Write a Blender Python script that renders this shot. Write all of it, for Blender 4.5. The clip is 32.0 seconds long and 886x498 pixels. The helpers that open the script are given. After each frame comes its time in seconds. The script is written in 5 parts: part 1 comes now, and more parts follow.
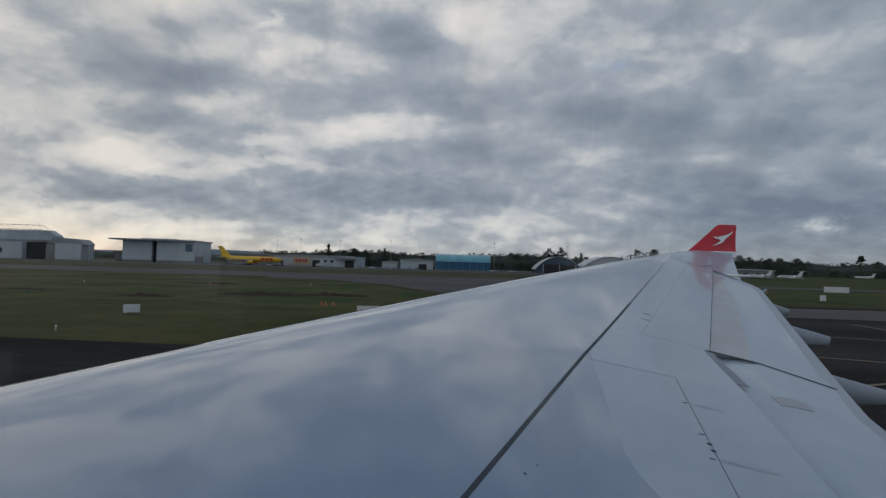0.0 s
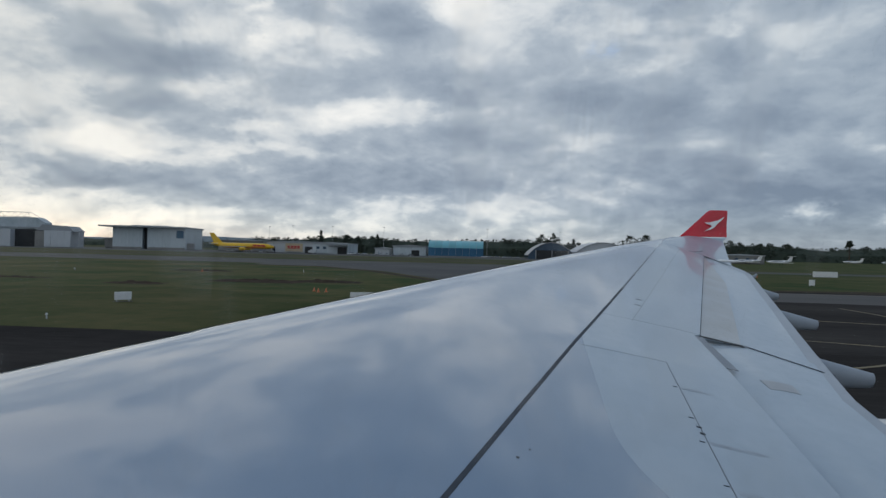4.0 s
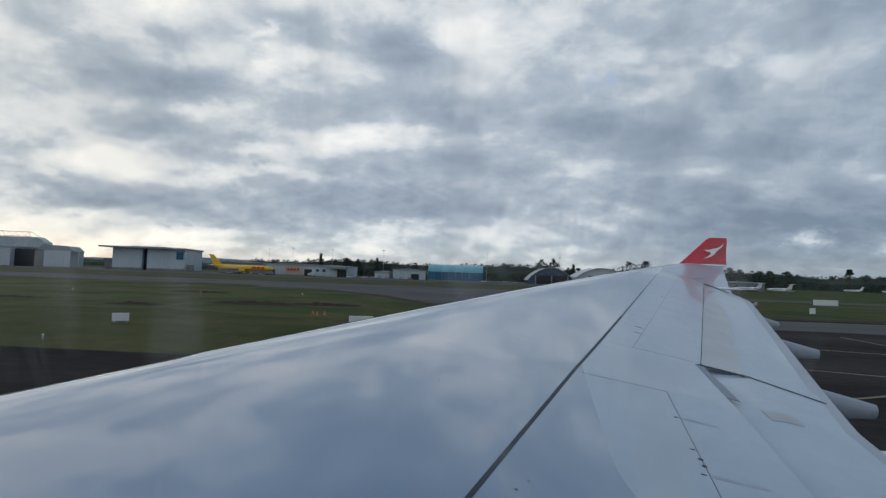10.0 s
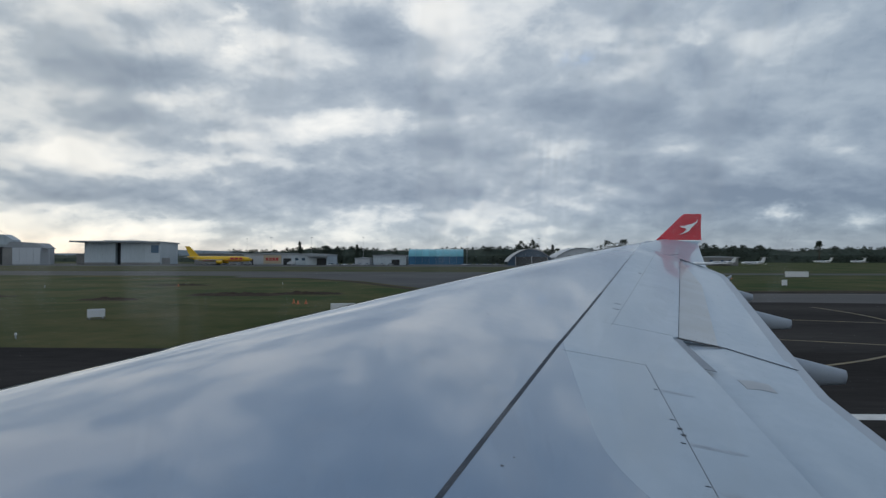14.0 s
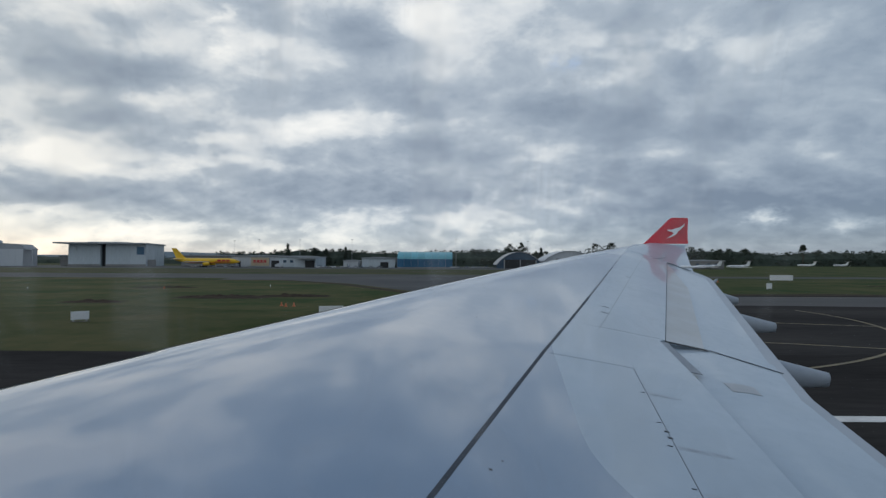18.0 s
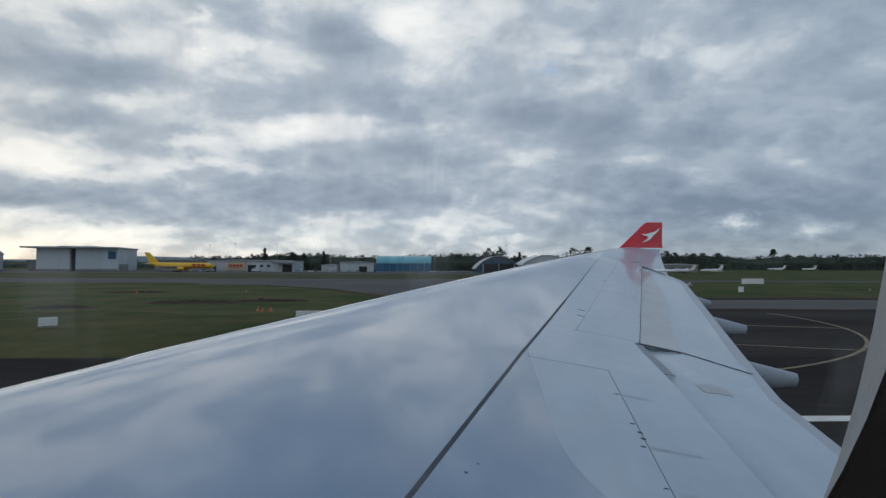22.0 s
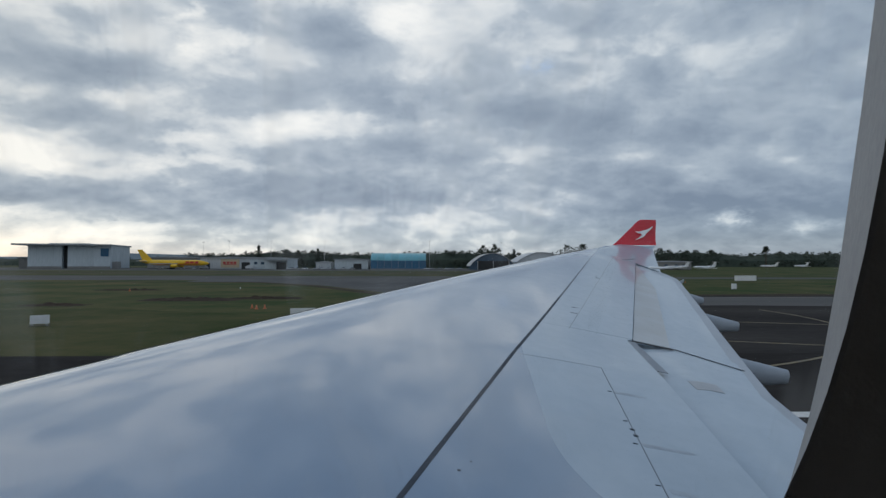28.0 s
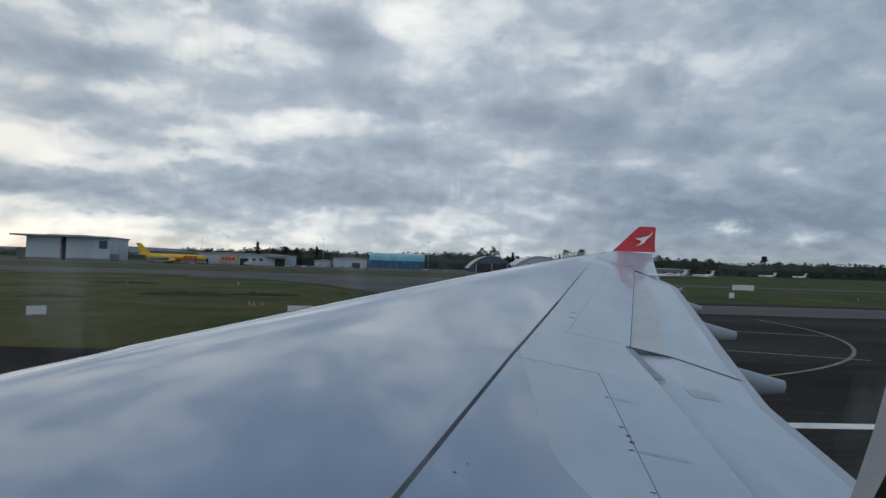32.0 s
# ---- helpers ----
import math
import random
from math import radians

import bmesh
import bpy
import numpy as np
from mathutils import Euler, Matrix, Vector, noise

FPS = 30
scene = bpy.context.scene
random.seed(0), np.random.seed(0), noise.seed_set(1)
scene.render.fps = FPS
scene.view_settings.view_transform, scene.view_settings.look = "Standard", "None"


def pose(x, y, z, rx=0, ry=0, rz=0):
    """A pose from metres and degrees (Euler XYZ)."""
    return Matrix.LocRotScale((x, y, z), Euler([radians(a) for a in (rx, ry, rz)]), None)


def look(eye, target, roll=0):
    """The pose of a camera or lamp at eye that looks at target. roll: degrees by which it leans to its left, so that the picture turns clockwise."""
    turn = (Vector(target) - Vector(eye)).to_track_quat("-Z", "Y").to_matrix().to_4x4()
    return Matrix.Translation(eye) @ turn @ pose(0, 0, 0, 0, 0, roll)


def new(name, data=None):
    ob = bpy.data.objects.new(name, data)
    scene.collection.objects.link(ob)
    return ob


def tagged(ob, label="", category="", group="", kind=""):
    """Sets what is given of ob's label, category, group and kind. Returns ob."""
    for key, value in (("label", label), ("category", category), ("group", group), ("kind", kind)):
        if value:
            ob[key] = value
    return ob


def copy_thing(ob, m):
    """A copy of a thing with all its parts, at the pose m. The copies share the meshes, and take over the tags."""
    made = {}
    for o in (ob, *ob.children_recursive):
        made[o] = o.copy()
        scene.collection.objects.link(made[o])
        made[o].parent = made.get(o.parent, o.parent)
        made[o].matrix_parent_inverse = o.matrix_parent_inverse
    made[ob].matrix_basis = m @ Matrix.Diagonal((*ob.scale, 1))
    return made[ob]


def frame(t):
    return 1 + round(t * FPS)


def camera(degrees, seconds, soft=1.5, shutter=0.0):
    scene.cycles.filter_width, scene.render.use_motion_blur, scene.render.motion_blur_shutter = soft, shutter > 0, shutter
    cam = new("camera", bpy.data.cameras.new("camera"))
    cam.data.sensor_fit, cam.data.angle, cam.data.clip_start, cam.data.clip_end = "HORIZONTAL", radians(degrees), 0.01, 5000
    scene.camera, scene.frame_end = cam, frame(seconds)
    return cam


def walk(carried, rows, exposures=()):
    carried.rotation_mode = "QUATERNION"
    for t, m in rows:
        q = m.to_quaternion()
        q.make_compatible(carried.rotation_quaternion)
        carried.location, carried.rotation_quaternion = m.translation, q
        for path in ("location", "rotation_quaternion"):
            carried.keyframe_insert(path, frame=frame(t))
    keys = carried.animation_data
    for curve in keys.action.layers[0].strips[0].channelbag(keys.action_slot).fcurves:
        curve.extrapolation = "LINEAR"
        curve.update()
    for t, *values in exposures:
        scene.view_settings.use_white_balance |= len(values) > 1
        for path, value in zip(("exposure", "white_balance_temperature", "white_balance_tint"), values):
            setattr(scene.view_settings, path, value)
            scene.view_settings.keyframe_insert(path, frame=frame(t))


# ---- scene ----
cam = camera(78.84, 32.0, soft=1.4)
EYE_Z = 5.7
# seconds, x, y, height over the seat's eye level, pitch, roll, yaw
PATH = [
    (0, 6.7574, -0.2869, -0.0106, 1.250, -1.546, 4.444),
    (0.5, 6.7578, -0.2870, -0.0062, 1.064, -0.897, 4.951),
    (1, 6.7573, -0.2867, -0.0088, 0.712, -0.223, 4.009),
    (1.5, 6.7568, -0.2865, -0.0016, 0.473, -0.616, 3.693),
    (2, 6.7575, -0.2868, -0.0089, 0.325, -1.005, 3.712),
    (2.5, 6.7570, -0.2867, -0.0088, 0.255, -1.538, 3.610),
    (3, 6.7566, -0.2866, -0.0067, 0.080, -1.711, 3.635),
    (3.5, 6.7570, -0.2866, -0.0064, -0.036, -1.549, 3.640),
    (5.5, 6.7570, -0.2864, -0.0025, -0.637, -0.674, 3.330),
    (6, 6.7423, -0.2866, 0.0025, 0.308, -1.853, -0.637),
    (6.5, 6.7428, -0.2866, -0.0029, 1.266, -2.478, -3.678),
    (7, 6.7426, -0.2865, -0.0027, 1.589, -2.379, -3.490),
    (7.5, 6.7431, -0.2867, -0.0014, 1.906, -1.931, -2.585),
    (8, 6.7588, -0.2867, -0.0028, 2.000, 0.565, -1.117),
    (8.5, 6.7585, -0.2865, 0.0087, 1.989, 1.743, 0.375),
    (9, 6.7593, -0.2865, 0.0137, 2.134, 0.998, 2.341),
    (9.5, 6.7590, -0.2865, 0.0179, 2.347, -2.975, 2.878),
    (10, 6.7589, -0.2864, 0.0147, 2.354, -1.989, 3.652),
    (10.5, 6.7593, -0.2866, 0.0123, 2.214, -2.822, 2.846),
    (11, 6.7589, -0.2863, 0.0151, 1.555, -0.395, 2.933),
    (11.5, 6.7597, -0.2868, 0.0126, 0.444, -1.196, 3.166),
    (12, 6.7601, -0.2865, 0.0206, -0.179, -0.228, 3.316),
    (12.5, 6.7610, -0.2864, 0.0241, -0.411, -0.688, 3.168),
    (13, 6.8034, -0.2993, 0.0196, -0.064, -0.887, 2.634),
    (13.5, 6.8077, -0.2988, 0.0184, 0.460, 0.014, 1.615),
    (14, 6.7601, -0.2869, 0.0016, 0.721, -0.091, 1.575),
    (14.5, 6.7591, -0.2867, -0.0009, 0.654, -0.924, 2.487),
    (16.5, 6.7576, -0.2865, 0.0099, 1.108, 0.000, 2.019),
    (17, 6.7591, -0.2864, 0.0044, 1.101, 0.449, 1.056),
    (17.5, 6.7589, -0.2861, 0.0108, 0.983, 0.712, 1.201),
    (18, 6.7589, -0.2866, 0.0080, 1.009, -0.272, 0.402),
    (18.5, 6.7590, -0.2869, -0.0001, 1.016, -0.448, 0.363),
    (19, 6.7811, -0.2944, 0.0030, 1.038, 0.236, 0.365),
    (19.5, 6.7825, -0.2961, -0.0059, 1.309, 0.428, 0.120),
    (20, 6.7837, -0.2971, 0.0057, 1.357, -1.349, -0.135),
    (20.5, 6.7795, -0.2978, -0.0050, 1.767, -0.427, -0.899),
    (21, 6.7875, -0.2987, 0.0045, 1.574, 0.134, -0.704),
    (21.5, 6.7855, -0.2979, 0.0063, 1.469, -0.864, -1.476),
    (22, 6.7834, -0.2963, 0.0010, 1.471, -0.215, -1.836),
    (22.5, 6.7853, -0.2970, 0.0093, 1.248, 0.485, -1.837),
    (23, 6.7871, -0.2976, 0.0059, 1.465, -0.094, -1.925),
    (23.5, 6.7873, -0.2980, -0.0018, 1.633, 0.753, -2.457),
    (24, 6.7874, -0.2976, 0.0045, 1.508, -0.118, -2.321),
    (24.5, 6.7885, -0.2971, 0.0137, 1.408, 0.556, -1.500),
    (25, 6.7895, -0.2966, 0.0057, 1.169, -0.636, -1.851),
    (25.5, 6.7908, -0.2969, -0.0002, 1.116, 0.132, -1.819),
    (27.5, 6.7951, -0.2990, 0.0123, 1.098, -0.088, -2.786),
    (28, 6.7949, -0.2992, 0.0106, 1.170, -0.182, -2.408),
    (28.5, 6.7941, -0.2993, 0.0107, 1.177, 0.541, -2.240),
    (29, 6.7930, -0.2991, 0.0107, 1.301, -0.579, -2.378),
    (29.5, 6.7917, -0.2978, 0.0118, 1.189, -0.890, -2.062),
    (30, 6.7883, -0.2959, 0.0047, 0.742, -2.062, -2.018),
    (30.5, 6.7903, -0.2972, 0.0159, 1.340, -0.961, -1.403),
    (31, 6.7922, -0.2979, 0.0106, 1.339, -1.728, -2.261),
    (31.5, 6.7897, -0.2953, 0.0091, 1.272, -2.354, -2.643),
    (32, 6.7754, -0.2927, 0.0079, 1.328, -1.735, -2.553),
]
# the airliner leans a trifle towards its other side
LEAN = Matrix.Translation((6.76, -0.29, EYE_Z)) @ pose(0, 0, 0, 0.2) @ Matrix.Translation((-6.76, 0.29, -EYE_Z))
walk(cam, [(t, LEAN @ pose(x, y, EYE_Z + dz, 90 + p, r, w)) for t, x, y, dz, p, r, w in PATH],
     exposures=((0.0, -0.38, 6720, 12), (1.0, -0.18, 6700, 12), (2.0, -0.14, 6620, 11), (3.5, -0.06, 6550, 10), (6.0, 0.0, 6500, 10), (32.0, 0.0, 6500, 10)))

# ---- sky and sun ----
SUN_AZ, SUN_EL = radians(-62), radians(18)   # from straight out of the window, towards the nose is negative
world = bpy.data.worlds.new("sky")
scene.world = world
world.use_nodes = True
wt = world.node_tree
wt.nodes.clear()


class Net:
    """Short hand for wiring nodes."""

    def __init__(self, tree):
        self.tree = tree

    def node(self, kind):
        return self.tree.nodes.new(kind)

    def feed(self, socket, value):
        if isinstance(value, bpy.types.NodeSocket):
            self.tree.links.new(value, socket)
        else:
            socket.default_value = value

    def math(self, op, a, b=0.0, clamp=False):
        n = self.node("ShaderNodeMath")
        n.operation, n.use_clamp = op, clamp
        self.feed(n.inputs[0], a)
        self.feed(n.inputs[1], b)
        return n.outputs[0]

    def noise(self, vec, scale, detail=4.0, rough=0.55, distort=0.0):
        n = self.node("ShaderNodeTexNoise")
        if vec is not None:
            self.feed(n.inputs["Vector"], vec)
        n.inputs["Scale"].default_value = scale
        n.inputs["Detail"].default_value = detail
        n.inputs["Roughness"].default_value = rough
        n.inputs["Distortion"].default_value = distort
        return n.outputs["Fac"]

    def ramp(self, fac, stops):
        n = self.node("ShaderNodeValToRGB")
        e = n.color_ramp.elements
        while len(e) < len(stops):
            e.new(0.5)
        for el, (pos, col) in zip(e, stops):
            el.position, el.color = pos, (*col, 1)
        self.feed(n.inputs["Fac"], fac)
        return n.outputs["Color"]

    def mix(self, fac, a, b, blend="MIX"):
        n = self.node("ShaderNodeMix")
        n.data_type, n.blend_type = "RGBA", blend
        self.feed(n.inputs[0], fac)
        self.feed(n.inputs[6], a)
        self.feed(n.inputs[7], b)
        return n.outputs[2]


def build_sky():
    w = Net(wt)
    way = w.node("ShaderNodeTexCoord").outputs["Generated"]
    sep = w.node("ShaderNodeSeparateXYZ")
    w.feed(sep.inputs[0], way)
    x, y, z = sep.outputs
    # a cloud sheet that runs away to the horizon
    up = w.math("ADD", w.math("MAXIMUM", z, 0.0), 0.33)
    flat = w.node("ShaderNodeCombineXYZ")
    w.feed(flat.inputs[0], w.math("MULTIPLY", w.math("DIVIDE", x, up), 0.85))
    w.feed(flat.inputs[1], w.math("DIVIDE", y, up))
    flat.inputs[2].default_value = 3.7
    sheet = flat.outputs[0]
    big = w.noise(sheet, 1.7, 4.0, 0.45, 0.2)
    fine = w.noise(sheet, 3.4, 9.0, 0.48, 0.2)
    # the same cloud a step nearer the sun: the difference lights its edges
    step = w.node("ShaderNodeVectorMath")
    step.operation = "ADD"
    w.feed(step.inputs[0], sheet)
    step.inputs[1].default_value = (-0.045, 0.055, 0.0)
    nearer = w.noise(step.outputs[0], 3.4, 9.0, 0.48, 0.2)
    squat = w.node("ShaderNodeMapping")
    w.feed(squat.inputs[0], way)
    squat.inputs["Scale"].default_value = (1.0, 1.0, 1.9)
    puff = w.noise(squat.outputs[0], 9.0, 9.0, 0.53, 0.3)
    curl = w.noise(squat.outputs[0], 24.0, 6.0, 0.5, 0.5)
    # small tufts, bright above and grey below
    rise = w.node("ShaderNodeVectorMath")
    rise.operation = "ADD"
    w.feed(rise.inputs[0], squat.outputs[0])
    rise.inputs[1].default_value = (-0.010, 0.0, 0.022)
    crest = w.math("SUBTRACT", curl, w.noise(rise.outputs[0], 24.0, 6.0, 0.5, 0.5))
    ahead = w.math("MAXIMUM", y, 0.04)
    # the edges of gaps and masses wander with the cloud, in large bays and small tufts
    bay = w.node("ShaderNodeTexNoise")
    w.feed(bay.inputs["Vector"], squat.outputs[0])
    bay.inputs["Scale"].default_value, bay.inputs["Detail"].default_value, bay.inputs["Roughness"].default_value = 7.0, 8.0, 0.62
    turn = w.node("ShaderNodeSeparateXYZ")
    w.feed(turn.inputs[0], bay.outputs["Color"])
    a = w.math("ADD", w.math("DIVIDE", x, ahead), w.math("MULTIPLY", w.math("SUBTRACT", turn.outputs[0], 0.5), 0.30))
    e = w.math("ADD", w.math("DIVIDE", z, ahead), w.math("MULTIPLY", w.math("SUBTRACT", turn.outputs[1], 0.5), 0.085))
    lit = w.math("SUBTRACT", fine, nearer)
    dens = w.math("MULTIPLY", w.math("SUBTRACT", big, 0.5), -0.34)
    dens = w.math("ADD", dens, w.math("MULTIPLY", w.math("SUBTRACT", fine, 0.5), -0.62))
    dens = w.math("ADD", dens, w.math("MULTIPLY", lit, 1.10))
    dens = w.math("ADD", dens, w.math("MULTIPLY", w.math("SUBTRACT", puff, 0.5), 0.74))
    dens = w.math("ADD", dens, w.math("SUBTRACT", 0.535, w.math("MULTIPLY", w.math("MINIMUM", a, 1.2), 0.045)))
    dens = w.math("ADD", dens, w.math("MULTIPLY", w.math("SUBTRACT", curl, 0.5), 0.16))
    dens = w.math("ADD", dens, w.math("MULTIPLY", crest, w.math("MULTIPLY", w.math("SUBTRACT", 0.26, z), 1.5, True)))
    ragged = w.math("MULTIPLY", w.math("ADD", w.math("MULTIPLY", puff, 1.6), 0.2), w.math("MULTIPLY", w.math("SUBTRACT", 1.05, fine), 1.8))
    # bright gaps of this evening's cloud: across, up, half widths, weight
    gaps = ((-0.755, 0.448, 0.095, 0.035, 0.20), (-0.362, 0.404, 0.036, 0.026, 0.42), (-0.440, 0.455, 0.016, 0.024, 0.24), (-0.022, 0.455, 0.060, 0.032, 0.24),
            (-0.600, 0.303, 0.090, 0.015, 0.30), (-0.215, 0.245, 0.120, 0.024, 0.25), (-0.452, 0.228, 0.055, 0.012, 0.28), (-0.745, 0.199, 0.120, 0.020, 0.37),
            (-0.441, 0.188, 0.055, 0.010, 0.26), (-0.670, 0.165, 0.045, 0.012, 0.18), (-0.242, 0.092, 0.065, 0.014, 0.18), (-0.570, 0.052, 0.270, 0.020, 0.28),
            (-0.790, 0.086, 0.080, 0.014, 0.24), (0.000, 0.302, 0.030, 0.018, 0.22), (0.377, 0.400, 0.062, 0.042, 0.20), (0.270, 0.345, 0.070, 0.028, 0.15),
            (0.115, 0.215, 0.070, 0.040, 0.17), (0.584, 0.074, 0.026, 0.016, 0.85))
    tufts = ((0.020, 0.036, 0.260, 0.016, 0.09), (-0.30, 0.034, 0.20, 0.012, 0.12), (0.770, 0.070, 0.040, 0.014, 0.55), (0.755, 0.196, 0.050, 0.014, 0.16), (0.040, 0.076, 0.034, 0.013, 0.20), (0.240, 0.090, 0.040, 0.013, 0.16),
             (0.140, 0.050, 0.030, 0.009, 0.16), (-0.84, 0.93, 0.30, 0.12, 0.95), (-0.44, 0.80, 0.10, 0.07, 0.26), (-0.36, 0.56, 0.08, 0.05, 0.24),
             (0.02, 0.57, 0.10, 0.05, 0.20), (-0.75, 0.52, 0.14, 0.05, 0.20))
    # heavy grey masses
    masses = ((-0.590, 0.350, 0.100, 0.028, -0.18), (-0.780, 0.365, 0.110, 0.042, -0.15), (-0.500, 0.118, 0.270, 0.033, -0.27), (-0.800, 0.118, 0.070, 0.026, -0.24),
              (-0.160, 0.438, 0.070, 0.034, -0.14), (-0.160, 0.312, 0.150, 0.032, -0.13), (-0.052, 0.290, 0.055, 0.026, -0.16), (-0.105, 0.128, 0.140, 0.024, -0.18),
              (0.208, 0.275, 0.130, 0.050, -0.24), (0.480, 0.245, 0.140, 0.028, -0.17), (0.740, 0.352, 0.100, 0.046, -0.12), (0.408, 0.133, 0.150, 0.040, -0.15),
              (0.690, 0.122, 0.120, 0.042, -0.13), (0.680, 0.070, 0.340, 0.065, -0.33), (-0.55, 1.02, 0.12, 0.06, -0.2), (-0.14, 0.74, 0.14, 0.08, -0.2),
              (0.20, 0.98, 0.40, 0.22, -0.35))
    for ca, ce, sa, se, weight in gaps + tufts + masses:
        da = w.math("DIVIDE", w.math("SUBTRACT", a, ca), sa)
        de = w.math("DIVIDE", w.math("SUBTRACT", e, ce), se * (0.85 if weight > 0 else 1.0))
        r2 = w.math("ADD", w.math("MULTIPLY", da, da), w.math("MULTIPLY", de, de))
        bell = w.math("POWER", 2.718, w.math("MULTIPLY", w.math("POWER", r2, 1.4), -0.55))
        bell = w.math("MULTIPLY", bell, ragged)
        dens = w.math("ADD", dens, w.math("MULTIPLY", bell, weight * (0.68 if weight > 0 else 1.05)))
    # overhead the sheet breaks into separate heaps
    heaps = w.math("MULTIPLY", w.math("SUBTRACT", w.noise(squat.outputs[0], 5.5, 8.0, 0.55, 0.4), 0.5), 1.4)
    dens = w.math("ADD", dens, w.math("MULTIPLY", heaps, w.math("MULTIPLY", w.math("SUBTRACT", z, 0.34), 5.0, True)))
    # the hidden sun lights the thinner cloud beside it
    dot = w.node("ShaderNodeVectorMath")
    dot.operation = "DOT_PRODUCT"
    w.feed(dot.inputs[0], way)
    dot.inputs[1].default_value = Vector((-0.70, 0.69, 0.22)).normalized()
    glow = w.math("POWER", w.math("MAXIMUM", dot.outputs["Value"], 0.0), 14.0)
    dens = w.math("ADD", dens, w.math("MULTIPLY", glow, 0.07))
    cloud = w.ramp(dens, ((0.08, (0.225, 0.285, 0.37)), (0.36, (0.335, 0.402, 0.488)), (0.53, (0.44, 0.507, 0.582)),
                          (0.67, (0.64, 0.688, 0.73)), (1.0, (0.93, 0.94, 0.925))))
    warm = w.mix(w.math("MULTIPLY", glow, 0.35, True), cloud, w.mix(1.0, cloud, (1.10, 1.02, 0.88, 1), "MULTIPLY"))
    # away from the sun and overhead the cloud is deeper and bluer
    far_side = w.math("MULTIPLY", w.math("SUBTRACT", 0.72, dot.outputs["Value"]), 1.6, True)
    warm = w.mix(far_side, warm, w.mix(1.0, warm, (0.845, 0.886, 0.918, 1), "MULTIPLY"))
    high = w.math("MULTIPLY", w.math("SUBTRACT", z, 0.52), 2.6, True)
    warm = w.mix(high, warm, w.mix(1.0, warm, (0.60, 0.71, 0.88, 1), "MULTIPLY"))
    sky = w.node("ShaderNodeTexSky")
    sky.sky_type, sky.sun_disc = "NISHITA", False
    sky.sun_elevation, sky.sun_rotation = SUN_EL, SUN_AZ
    blue = w.mix(1.0, sky.outputs[0], (0.09, 0.09, 0.09, 1), "MULTIPLY")
    # clear air shows faintly through the thinnest cloud and near the horizon
    thin = w.math("MULTIPLY", w.math("SUBTRACT", dens, 0.95), 2.0, True)
    col = w.mix(w.math("MULTIPLY", thin, 0.25), warm, blue)
    da = w.math("DIVIDE", w.math("SUBTRACT", a, 0.240), 0.014)
    de = w.math("DIVIDE", w.math("SUBTRACT", e, 0.367), 0.010)
    gap = w.math("POWER", 2.718, w.math("MULTIPLY", w.math("ADD", w.math("MULTIPLY", da, da), w.math("MULTIPLY", de, de)), -0.8))
    col = w.mix(w.math("MULTIPLY", gap, 0.5, True), col, (0.36, 0.49, 0.70, 1))
    haze = w.math("POWER", w.math("MAXIMUM", w.math("SUBTRACT", 1.0, w.math("MULTIPLY", z, 9.0)), 0.0), 1.5)
    col = w.mix(w.math("MULTIPLY", haze, 0.12), col, w.mix(1.0, blue, (3.0, 3.0, 3.0, 1), "MULTIPLY"))
    back = w.node("ShaderNodeBackground")
    w.feed(back.inputs[0], col)
    back.inputs[1].default_value = 1.0
    wt.links.new(back.outputs[0], w.node("ShaderNodeOutputWorld").inputs[0])


build_sky()
sun = bpy.data.lights.new("sun", "SUN")
sun.energy, sun.angle, sun.color = 0.5, radians(12), (1.0, 0.93, 0.82)
sun_ob = new("sun", sun)
sun_ob.matrix_world = look((0, 0, 60), (-50 * math.sin(SUN_AZ) * math.cos(SUN_EL), -50 * math.cos(SUN_AZ) * math.cos(SUN_EL), 60 - 50 * math.sin(SUN_EL)))


